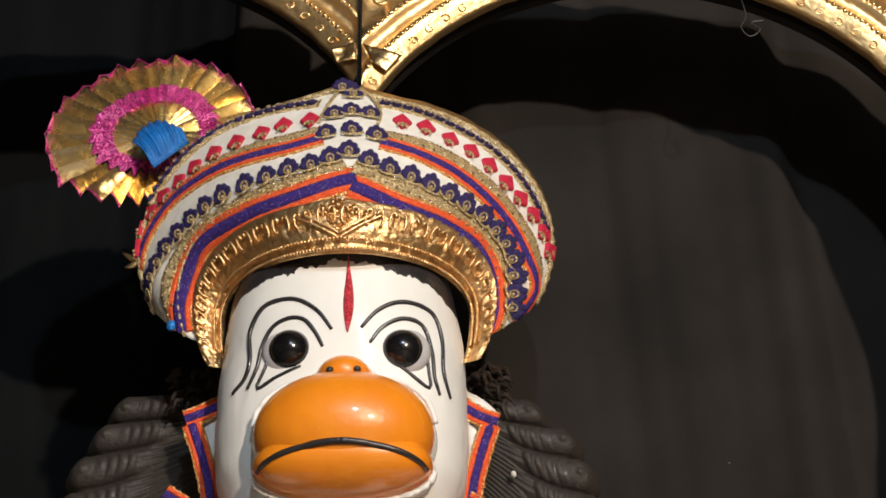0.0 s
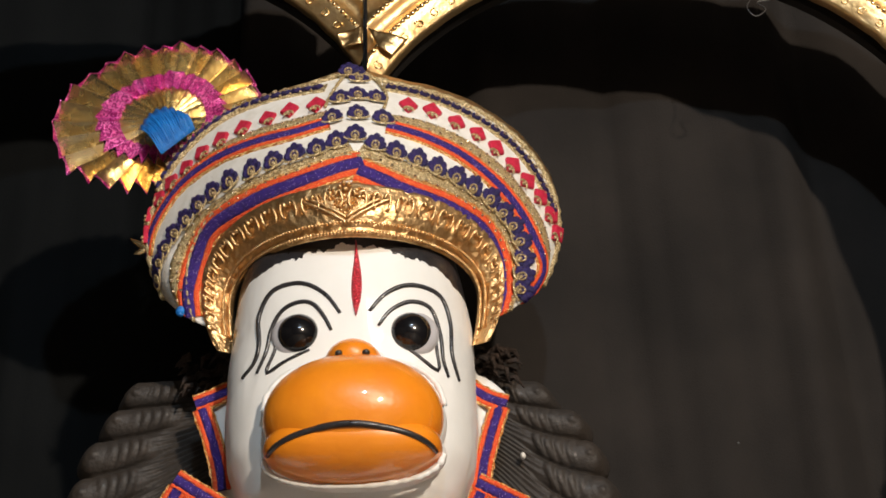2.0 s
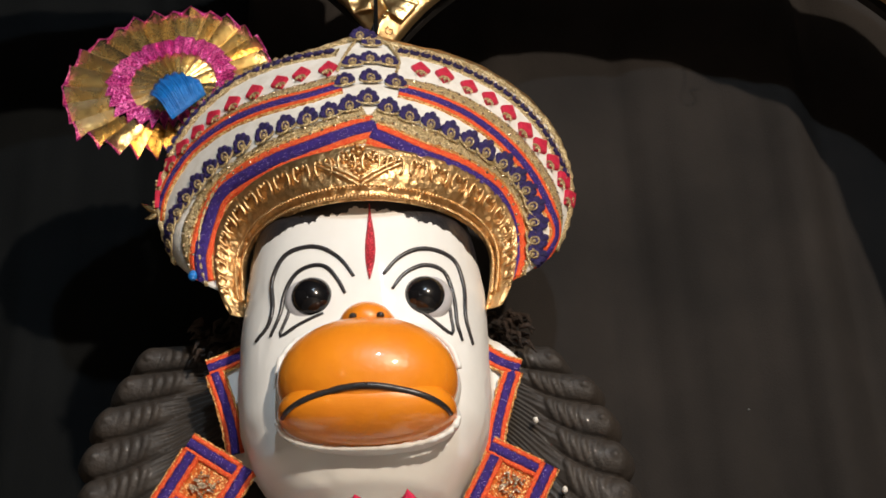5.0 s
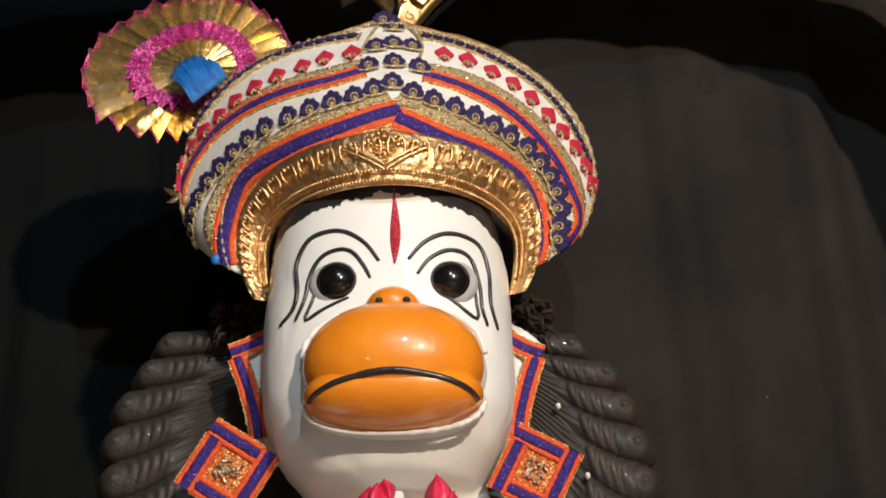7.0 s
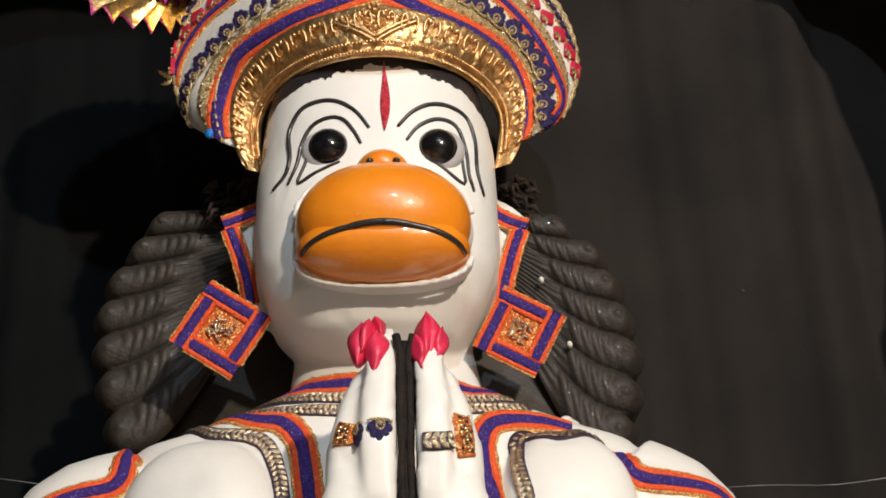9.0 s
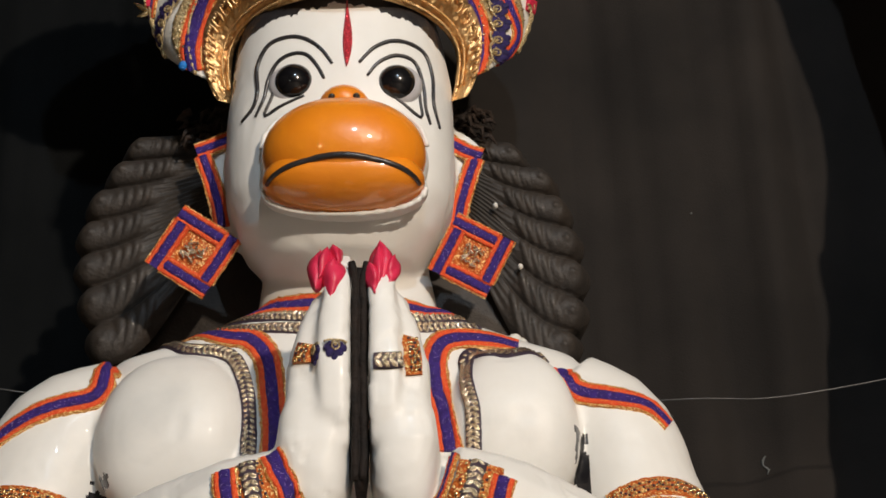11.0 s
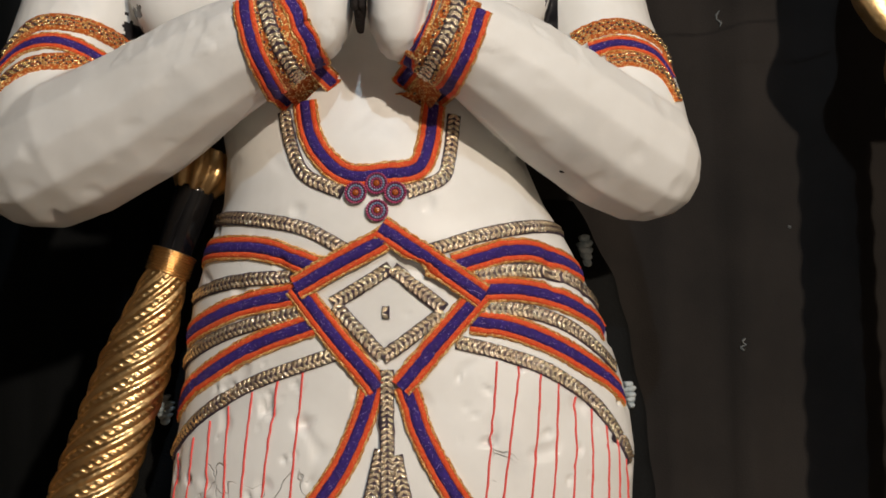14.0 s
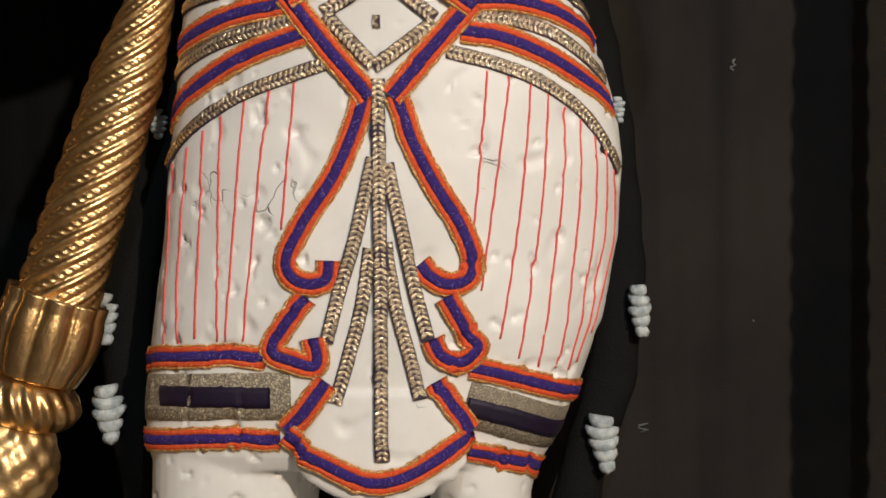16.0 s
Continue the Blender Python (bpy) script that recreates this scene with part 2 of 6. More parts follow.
def loft(bm, rings, sides=40, index=0):
    """Closed skin over rings of (centre, half axis u, half axis v, power)."""
    rows = []
    for c, u, v, p in rings:
        row = []
        for k in range(sides):
            a = 2 * math.pi * k / sides
            ca, sa = math.cos(a), math.sin(a)
            e = 2.0 / p
            row.append(bm.verts.new(Vector(c) + Vector(u) * math.copysign(abs(ca) ** e, ca) + Vector(v) * math.copysign(abs(sa) ** e, sa)))
        rows.append(row)
    for a, b in zip(rows, rows[1:]):
        for k in range(sides):
            f = bm.faces.new((a[k], a[(k + 1) % sides], b[(k + 1) % sides], b[k]))
            f.material_index = index
    for row in (rows[0][::-1], rows[-1]):
        bm.faces.new(row).material_index = index
    return rows


def flat(z, x0, x1, y0, y1, p=2.3):
    """A level ring from its left, right, front and back."""
    return ((x0 + x1) / 2, (y0 + y1) / 2, z), ((x1 - x0) / 2, 0, 0), (0, (y1 - y0) / 2, 0), p


def ball(bm, c, r, index=0, seg=20, rows=12, p=2.0):
    r = (r, r, r) if isinstance(r, (int, float)) else r
    rings = []
    for k in range(1, rows):
        a = math.pi * k / rows
        rings.append(((c[0], c[1], c[2] - r[2] * math.cos(a)), (r[0] * math.sin(a), 0, 0), (0, r[1] * math.sin(a), 0), p))
    loft(bm, rings, seg, index)


def tube(bm, pts, radii, sides=8, index=0):
    """A round skin along points; radii is one radius or one for each point."""
    pts = [Vector(p) for p in pts]
    radii = [radii] * len(pts) if isinstance(radii, (int, float)) else np.interp(np.linspace(0, 1, len(pts)), np.linspace(0, 1, len(radii)), radii)
    rings, side = [], None
    for k, p in enumerate(pts):
        d = (pts[min(k + 1, len(pts) - 1)] - pts[max(k - 1, 0)]).normalized()
        if side is None:
            side = d.orthogonal().normalized()
        side = (side - d * side.dot(d)).normalized()
        rings.append((p, side * float(radii[k]), d.cross(side) * float(radii[k]), 2.0))
    loft(bm, rings, sides, index)


def spline(pts, step):
    """Catmull-Rom through points, resampled at even steps."""
    pts = [Vector(p) for p in pts]
    fine = []
    for k in range(len(pts) - 1):
        a, b, c, d = pts[max(k - 1, 0)], pts[k], pts[k + 1], pts[min(k + 2, len(pts) - 1)]
        for i in range(16):
            t = i / 16
            fine.append(0.5 * ((2 * b) + (c - a) * t + (2 * a - 5 * b + 4 * c - d) * t * t + (3 * b - a - 3 * c + d) * t ** 3))
    fine.append(pts[-1])
    return even(fine, step)


def even(pts, step):
    pts = [Vector(p) for p in pts]
    total = sum((b - a).length for a, b in zip(pts, pts[1:]))
    n = max(2, round(total / step))
    out, k, gone = [pts[0].copy()], 0, 0.0
    for i in range(1, n):
        want = total * i / n
        while k < len(pts) - 2 and gone + (pts[k + 1] - pts[k]).length < want:
            gone += (pts[k + 1] - pts[k]).length
            k += 1
        seg = (pts[k + 1] - pts[k]).length or 1e-9
        out.append(pts[k].lerp(pts[k + 1], min(1, (want - gone) / seg)))
    out.append(pts[-1].copy())
    return out


def box(bm, lo, hi, index=0):
    v = [bm.verts.new((x, y, z)) for x in (lo[0], hi[0]) for y in (lo[1], hi[1]) for z in (lo[2], hi[2])]
    for q in ((0, 1, 3, 2), (4, 6, 7, 5), (0, 4, 5, 1), (2, 3, 7, 6), (0, 2, 6, 4), (1, 5, 7, 3)):
        bm.faces.new([v[i] for i in q]).material_index = index


# ---- the hall ----
FLOOR = 0.30
for nm, lo, hi, m in (
    ("floor", (-3.6, -7.2, FLOOR - 0.1), (3.6, 1.2, FLOOR), FLOORM),
    ("ceiling", (-3.6, -7.2, 4.6), (3.6, 1.2, 4.7), PLASTER),
    ("wall_north", (-3.6, 1.2, FLOOR), (3.6, 1.35, 4.6), PLASTER),
    ("wall_south", (-3.6, -7.35, FLOOR), (3.6, -7.2, 4.6), PLASTER),
    ("wall_east", (3.6, -7.2, FLOOR), (3.75, 1.2, 4.6), PLASTER),
    ("wall_west", (-3.75, -7.2, FLOOR), (-3.6, 1.2, 4.6), PLASTER),
):
    bm = bmesh.new()
    box(bm, lo, hi)
    tagged(part(nm, bm, m, smooth=False), "plain plastered hall surface in dim light" if m is PLASTER else "plain grey stone floor of the hall", nm.split("_")[0], kind="structure")

# curtain behind the statue, hanging in shallow folds
CX, CZ = 220, 60
grid = []
for i in range(CX + 1):
    x = -1.9 + 3.8 * i / CX
    col = []
    for j in range(CZ + 1):
        z = FLOOR + 0.01 + 3.9 * j / CZ
        lean = 0.03 * noise.noise((x * 0.8, z * 0.5, 1.3))
        fold = 0.034 * noise.noise((x * 4.2 + lean * 12, z * 0.28, 7.0)) + 0.024 * noise.noise((x * 11 + z * 0.25, z * 0.5, 3.0)) + 0.010 * noise.noise((x * 26 + z * 0.6, z * 0.8, 8.0))
        pull = 0.035 * math.exp(-((x - 0.69 - 0.02 * (z - 3.0)) / 0.035) ** 2) - 0.028 * math.exp(-((x - 0.76) / 0.03) ** 2)
        pull *= 0.6 + 0.4 * noise.noise((z * 1.3, 0, 5))
        crease = 0.005 * noise.noise((x * 9, z * 7, 2.0))
        back = 0.19 * min(1, max(0, (-0.25 - x) / 0.25))
        col.append(Vector((x, 0.34 + back + fold - pull + crease, z)))
    grid.append(col)
SPLIT = int(CX * (1.9 - 0.26) / 3.8)


def curtain_panel(cols, material, label, forward):
    bm = bmesh.new()
    rows = [[bm.verts.new(p + Vector((0, -forward, 0))) for p in col] for col in cols]
    for a, b in zip(rows, rows[1:]):
        for j in range(CZ):
            bm.faces.new((a[j], b[j], b[j + 1], a[j + 1]))
    ob = part("curtain", bm, material)
    so = ob.modifiers.new("thickness", "SOLIDIFY")
    so.thickness, so.offset = 0.003, 1
    return tagged(ob, label, "curtain", kind="structure")


curtain = curtain_panel(grid[SPLIT:], CURTAIN, "dark grey-brown cloth curtain hanging in soft folds", 0)
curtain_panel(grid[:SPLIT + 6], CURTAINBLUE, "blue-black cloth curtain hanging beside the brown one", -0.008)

# ---- the gilded arch frame ----
arch = thing("gilded_arch", "embossed gold sheet arch with two lobes on scrolled pillars", "arch")
AY = 0.03
SEAM = -0.016
LOBES = (((0.42, 2.864), 0.484, 152, 27, 1), ((-0.455, 2.919), 0.484, 28, 153, -1))
SECTION = ((0.0, 0.012), (0.0, 0.0), (0.004, -0.006), (0.026, -0.008), (0.031, -0.013), (0.040, -0.013), (0.045, -0.006), (0.058, 0.004), (0.070, -0.002), (0.074, -0.010), (0.084, -0.010), (0.088, -0.004), (0.14, -0.004), (0.145, -0.012), (0.22, -0.012), (0.225, 0.012))


def lobe_point(c, r, a, d, side):
    x = c[0] + (r + d) * math.cos(a)
    z = c[1] + (r + d) * math.sin(a)
    if side > 0:
        x = max(x, SEAM + 0.0035)
    else:
        x = min(x, SEAM - 0.0035)
    return x, z


for c, r, a0, a1, side in LOBES:
    bm, steps, rows = bmesh.new(), 110, []
    for k in range(steps + 1):
        a = radians(a0 + (a1 - a0) * k / steps)
        row = []
        for d, h in SECTION:
            wob = 0.0016 * noise.noise((k * 0.35, d * 60, side))
            x, z = lobe_point(c, r + wob, a, d, side)
            row.append(bm.verts.new((x, AY + h - 0.02 + 0.0025 * noise.noise((x * 25, z * 25, 0)), z)))
        rows.append(row)
    for a, b in zip(rows, rows[1:]):
        for k in range(len(SECTION) - 1):
            q = (a[k], a[k + 1], b[k + 1], b[k])
            bm.faces.new(q if side > 0 else q[::-1])
    bmesh.ops.remove_doubles(bm, verts=bm.verts, dist=1e-5)
    part("arch_sheet", bm, GOLDRELIEF, arch, "embossed gold sheet, creased at its tip")
    # board behind
    bm, rows = bmesh.new(), []
    for k in range(steps + 1):
        a = radians(a0 + (a1 - a0) * k / steps)
        row = []
        for d, y in ((0.005, 0.034), (0.005, 0.018), (0.22, 0.018), (0.22, 0.034)):
            x, z = lobe_point(c, r, a, d, side)
            row.append(bm.verts.new((x, AY + y - 0.004, z)))
        rows.append(row)
    for a, b in zip(rows, rows[1:]):
        for k in range(4):
            bm.faces.new((a[k], a[(k + 1) % 4], b[(k + 1) % 4], b[k]))
    for row in (rows[0], rows[-1]):
        bm.faces.new(row)
    part("backing_board", bm, BOARD, arch, "black board", smooth=False)
    # rows of beads
    for d, size, h in ((0.0355, 0.0042, -0.034), (0.079, 0.0042, -0.031)):
        bm = bmesh.new()
        n = int(radians(abs(a1 - a0)) * (r + d) / 0.0105)
        for k in range(n):
            a = radians(a0 + (a1 - a0) * (k + 0.5) / n)
            x, z = lobe_point(c, r, a, d, side)
            if abs(x - SEAM) < 0.012:
                continue
            ball(bm, (x, AY + h, z), (size * random.uniform(0.85, 1.1), size * 0.9, size * random.uniform(0.85, 1.1)), 0, 8, 5)
        tagged(part("beading", bm, GOLDBEAD, arch), kind="stuff")
    # scroll work pressed into the edge strip and the panel
    bm = bmesh.new()
    for d0, amp, pitch, rad in ((0.0145, 0.008, 0.034, 0.0017), (0.115, 0.016, 0.06, 0.003), (0.184, 0.024, 0.08, 0.004)):
        n = int(radians(abs(a1 - a0)) * (r + d0) / pitch)
        for k in range(n):
            pts = []
            for i in range(15):
                s = i / 14
                w = math.pi * (0.3 + 2.2 * s)
                rr = amp * (1.05 - 0.75 * s)
                da = (pitch * (k + 0.5) + rr * math.cos(w) * (1 if k % 2 else -1)) / (r + d0)
                a = radians(a0) + math.copysign(da, a1 - a0)
                x, z = lobe_point(c, r, a, d0 + rr * math.sin(w), side)
                pts.append((x, AY - 0.028 if d0 < 0.05 else AY - 0.026, z))
            if min(abs(p[0] - SEAM) for p in pts) > 0.012:
                tube(bm, pts, [rad * (1.1 - 0.06 * i) for i in range(15)], 5)
    tagged(part("scrollwork", bm, GOLDBEAD, arch), kind="stuff")

# folded tips where the two sheets meet
for side, pts in ((-1, ((-0.062, 3.200), (-0.020, 3.214), (-0.020, 3.178), (-0.052, 3.174))), (1, ((-0.010, 3.210), (0.052, 3.184), (0.026, 3.154), (0.006, 3.170)))):
    bm = bmesh.new()
    n = 8
    gridv = []
    for i in range(n + 1):
        row = []
        for j in range(n + 1):
            u, v = i / n, j / n
            p = [(pts[0][k] * (1 - u) + pts[1][k] * u) * (1 - v) + (pts[3][k] * (1 - u) + pts[2][k] * u) * v for k in (0, 1)]
            row.append(bm.verts.new((p[0], AY - 0.036 + 0.0022 * math.sin(u * 5 + v * 2 + side) + 0.002 * noise.noise((u * 4, v * 4, side)), p[1])))
        gridv.append(row)
    for i in range(n):
        for j in range(n):
            bm.faces.new((gridv[i][j], gridv[i + 1][j], gridv[i + 1][j + 1], gridv[i][j + 1]))
    tip = part("folded_tip", bm, GOLD, arch, "bright folded gold foil tip")
    so = tip.modifiers.new("thickness", "SOLIDIFY")
    so.thickness = 0.0015

# pillars: scrolled upper length, capital, plain post
def pillar_edge(z):
    edge = 0.040 * math.exp(-((z - 2.80) / 0.2) ** 2) + 0.006 * math.sin(z * 31) * (z < 2.6)
    edge -= 0.030 * math.exp(-((z - 2.27) / 0.07) ** 2) + 0.052 * math.exp(-((z - 2.115) / 0.06) ** 2)
    return edge + 0.05 * max(0, (2.065 - z) / 0.045) ** 1.5


for side, x0 in ((1, 0.838), (-1, -0.872)):
    bm, rows = bmesh.new(), []
    for k in range(121):
        z = 2.03 + 1.13 * k / 120
        edge = pillar_edge(z)
        row = []
        for d, h in ((0.0, 0.03), (0.0, 0.0), (0.006, -0.010), (0.03, -0.014), (0.042, -0.004), (0.09, -0.006), (0.10, -0.016), (0.2, -0.016), (0.2, 0.03)):
            xx = x0 + side * (d + edge * max(0, 1 - d / 0.1))
            row.append(bm.verts.new((xx, AY + h + 0.006 * noise.noise((xx * 22, z * 22, 4)), z)))
        rows.append(row)
    for a, b in zip(rows, rows[1:]):
        for k in range(8):
            q = (a[k], b[k], b[k + 1], a[k + 1])
            bm.faces.new(q if side > 0 else q[::-1])
    bm.faces.new(rows[0] if side < 0 else rows[0][::-1])
    part("pillar_capital", bm, GOLDRELIEF, arch, "gold sheet pillar with embossed scrolls")
    for k in range(9):
        bm = bmesh.new()
        cz = 2.11 + 0.115 * k
        rad = 0.040 if k % 2 == 0 else 0.03
        pts = []
        for i in range(22):
            s = i / 21
            w = 0.6 + 4.2 * math.pi * s * (1 if k % 2 else 0.8)
            rr = rad * (1 - 0.8 * s)
            pts.append((x0 + side * (0.052 + max(0, pillar_edge(cz)) + rr * math.cos(w)), AY - 0.018, cz + rr * math.sin(w)))
        tube(bm, pts, [0.007 * (1 - 0.6 * i / 21) for i in range(22)], 6)
        part("scroll", bm, GOLDBEAD, arch)
    bm, rows = bmesh.new(), []
    for k in range(111):
        z = FLOOR + (2.035 - FLOOR) * k / 110
        row = []
        for i in range(13):
            w = math.pi * i / 12
            rr = 0.062 + 0.003 * math.sin(z * 92) + 0.0015 * noise.noise((i, z * 30, 2))
            row.append(bm.verts.new((x0 + side * 0.062 - side * rr * math.cos(w), AY + 0.03 - rr * math.sin(w), z)))
        rows.append(row)
    for a, b in zip(rows, rows[1:]):
        for k in range(12):
            q = (a[k], a[k + 1], b[k + 1], b[k])
            bm.faces.new(q if side > 0 else q[::-1])
        q = (a[0], b[0], b[12], a[12])
        bm.faces.new(q if side > 0 else q[::-1])
    part("pillar_post", bm, GOLDRELIEF, arch, "ribbed gold post")

# ---- the statue: one mesh ----
bm = bmesh.new()
TORSO = [
    flat(0.955, -0.300, 0.285, -0.135, 0.11, 2.6), flat(0.98, -0.309, 0.300, -0.150, 0.12, 2.5), flat(1.05, -0.309, 0.333, -0.165, 0.13, 2.4), flat(1.165, -0.299, 0.376, -0.175, 0.14, 2.3),
    flat(1.29, -0.282, 0.400, -0.180, 0.15, 2.2), flat(1.40, -0.272, 0.406, -0.185, 0.15, 2.2), flat(1.47, -0.263, 0.398, -0.185, 0.15, 2.2), flat(1.56, -0.256, 0.373, -0.190, 0.15, 2.2),
    flat(1.62, -0.246, 0.350, -0.195, 0.14, 2.2), flat(1.69, -0.226, 0.316, -0.207, 0.13, 2.2), flat(1.76, -0.202, 0.275, -0.208, 0.12, 2.2), flat(1.83, -0.200, 0.245, -0.205, 0.12, 2.2),
    flat(1.92, -0.215, 0.245, -0.190, 0.12, 2.2), flat(2.02, -0.26, 0.26, -0.165, 0.12, 2.3), flat(2.12, -0.33, 0.295, -0.130, 0.12, 2.4), flat(2.19, -0.38, 0.335, -0.110, 0.11, 2.4),
    flat(2.235, -0.345, 0.295, -0.095, 0.10, 2.3), flat(2.27, -0.22, 0.18, -0.09, 0.08, 2.2), flat(2.30, -0.15, 0.105, -0.09, 0.07, 2.1), flat(2.42, -0.135, 0.085, -0.09, 0.07, 2.1),
]
loft(bm, TORSO, 64)
for cx, rr in ((-0.243, 0.104), (0.196, 0.092)):
    ball(bm, (cx, -0.072, 2.100), (rr, 0.088, 0.122), 0, 32, 20, 2.9)
# legs and feet
loft(bm, [flat(0.32, -0.27, -0.10, -0.12, 0.09), flat(0.45, -0.27, -0.09, -0.11, 0.08), flat(0.7, -0.29, -0.07, -0.13, 0.09), flat(0.9, -0.302, -0.055, -0.125, 0.1), flat(1.02, -0.302, -0.03, -0.125, 0.1)], 40)
loft(bm, [flat(0.32, 0.10, 0.27, -0.12, 0.09), flat(0.45, 0.10, 0.27, -0.11, 0.08), flat(0.7, 0.10, 0.28, -0.12, 0.09), flat(0.9, 0.115, 0.268, -0.115, 0.1), flat(1.02, 0.08, 0.29, -0.12, 0.1)], 40)
for cx in (-0.185, 0.185):
    ball(bm, (cx, -0.09, FLOOR + 0.045), (0.085, 0.19, 0.05), 0, 24, 12, 2.4)
# upper arms, forearms
tube(bm, spline([(-0.325, 0.0, 2.162), (-0.402, -0.01, 2.116), (-0.435, -0.03, 2.012), (-0.455, -0.05, 1.93), (-0.468, -0.075, 1.835)], 0.03), [0.085, 0.098, 0.098, 0.096, 0.094, 0.088], 32)
tube(bm, spline([(0.275, 0.0, 2.162), (0.336, -0.01, 2.112), (0.364, -0.03, 2.012), (0.393, -0.05, 1.93), (0.413, -0.075, 1.835)], 0.03), [0.085, 0.092, 0.091, 0.090, 0.088, 0.085], 32)
tube(bm, [(-0.535, -0.05, 1.808), (-0.505, -0.065, 1.812), (-0.465, -0.08, 1.820), (-0.40, -0.12, 1.842), (-0.30, -0.175, 1.878), (-0.20, -0.235, 1.925), (-0.125, -0.27, 1.955), (-0.070, -0.285, 1.975)], [0.06, 0.0849, 0.1004, 0.1066, 0.0994, 0.0849, 0.0725, 0.058], 12)
tube(bm, [(0.472, -0.05, 1.800), (0.452, -0.065, 1.806), (0.425, -0.08, 1.820), (0.365, -0.12, 1.845), (0.29, -0.175, 1.882), (0.21, -0.235, 1.925), (0.15, -0.27, 1.955), (0.097, -0.285, 1.975)], [0.0538, 0.0766, 0.0921, 0.0983, 0.0942, 0.0828, 0.0725, 0.058], 12)
# hanging end of the sash
loft(bm, [((0.044, -0.158, z), (w, 0, 0), (0, 0.016, 0), 2.6) for z, w in ((0.912, 0.030), (0.925, 0.070), (0.945, 0.104), (0.968, 0.124), (1.0, 0.115), (1.07, 0.09))], 32)
# joined palms: a flat-fronted finger block beside the seam, the outer fingers and heel set back
for s in (-1, 1):
    c = 0.007
    nar = 1.0 if s < 0 else 0.92
    loft(bm, [((c + s * (0.0105 + w), -0.287, z), (w, 0, 0), (0, dpt, 0), 7.0) for z, w, dpt in ((2.02, 0.012, 0.048), (2.06, 0.0185, 0.059), (2.12, 0.0195, 0.061), (2.17, 0.0190, 0.058), (2.215, 0.0165, 0.052), (2.25, 0.0130, 0.038), (2.268, 0.008, 0.020))], 36)
    loft(bm, [((c + s * (0.020 + w * nar), y, z), (w * nar, 0, 0), (0, dpt, 0), 4.5) for z, w, dpt, y in ((2.00, 0.030, 0.048, -0.280), (2.06, 0.0345, 0.052, -0.281), (2.12, 0.0330, 0.052, -0.280), (2.17, 0.0270, 0.049, -0.278), (2.205, 0.0205, 0.040, -0.276), (2.228, 0.012, 0.024, -0.272))], 36)
    loft(bm, [((c + s * (inner + w * nar), -0.285, z), (w * nar, 0, 0), (0, dpt, 0), pw) for z, inner, w, dpt, pw in ((1.925, 0.036, 0.014, 0.02, 2.4), (1.942, 0.024, 0.029, 0.040, 2.5), (1.965, 0.014, 0.039, 0.050, 2.8), (1.990, 0.0105, 0.043, 0.056, 3.0), (2.025, 0.0105, 0.044, 0.059, 3.6), (2.06, 0.0105, 0.042, 0.056, 4.0), (2.09, 0.0105, 0.036, 0.048, 4.0))], 36)
# head
HEAD = [
    flat(2.325, -0.085, 0.035, -0.13, 0.03, 2.2), flat(2.345, -0.135, 0.075, -0.165, 0.05, 2.4), flat(2.385, -0.172, 0.106, -0.19, 0.07, 2.6), flat(2.435, -0.190, 0.129, -0.20, 0.09, 2.7), flat(2.495, -0.195, 0.136, -0.203, 0.10, 2.7),
    flat(2.56, -0.194, 0.135, -0.205, 0.10, 2.7), flat(2.63, -0.190, 0.132, -0.207, 0.10, 2.6), flat(2.70, -0.180, 0.122, -0.207, 0.10, 2.5), flat(2.76, -0.164, 0.107, -0.195, 0.10, 2.4), flat(2.82, -0.12, 0.07, -0.15, 0.08, 2.2), flat(2.85, -0.06, 0.02, -0.09, 0.03, 2.0),
]
loft(bm, HEAD, 56)
# ears: flat leaf shapes standing out
for s, ex in ((-1, -0.190), (1, 0.130)):
    loft(bm, [((ex, -0.03, z), (w, 0, 0), (0, 0.011, 0), 2.2) for z, w in ((2.40, 0.010), (2.44, 0.020), (2.49, 0.032), (2.535, 0.046), (2.555, 0.053), (2.570, 0.040), (2.585, 0.020))], 20)
body = new("statue_core", mesh_of("statue_core", bm, WHITE))
rm = body.modifiers.new("fuse", "REMESH")
rm.mode, rm.voxel_size, rm.use_smooth_shade = "VOXEL", 0.0048, True
sm = body.modifiers.new("soften", "SMOOTH")
sm.factor, sm.iterations = 0.5, 6
fused = bpy.data.meshes.new_from_object(body.evaluated_get(bpy.context.evaluated_depsgraph_get()))
bpy.data.objects.remove(body)
from mathutils.bvhtree import BVHTree
fb = bmesh.new()
fb.from_mesh(fused)
for f in fb.faces:
    f.material_index = 0
for v in fb.verts:
    # trowelled, slightly dented plaster
    if v.co.z < 1.52 and abs(v.co.x - 0.04) > 0.10:
        # pocks and torn dimples in the skirt
        q = noise.noise(v.co * 40 + Vector((2, 9, 4))) + 0.35 * noise.noise(v.co * 110)
        v.co -= v.normal * 0.026 * max(0, q - 0.42)
    if v.co.y < -0.215 and 1.92 < v.co.z < 2.30:
        # hands modelled in flat dabs
        q = Vector(round(k * 34 + 1.2 * noise.noise(v.co * 17)) for k in v.co)
        v.co += v.normal * 0.0022 * noise.noise(q * 1.37)
    v.co += v.normal * (0.0024 * noise.noise(v.co * 11) + 0.0004 * noise.noise(v.co * 38) - 0.010 * max(0, noise.noise(v.co * 24 + Vector((5, 3, 1))) - 0.36) * (1.6 if v.co.z < 1.75 else 0.5))
BODY = BVHTree.FromBMesh(fb)


def skin(tree, p, lift=0.0):
    """The nearest place on a surface, lifted along its normal, and the normal."""
    at, nor, _, _ = tree.find_nearest(Vector(p))
    return at + nor * lift, nor


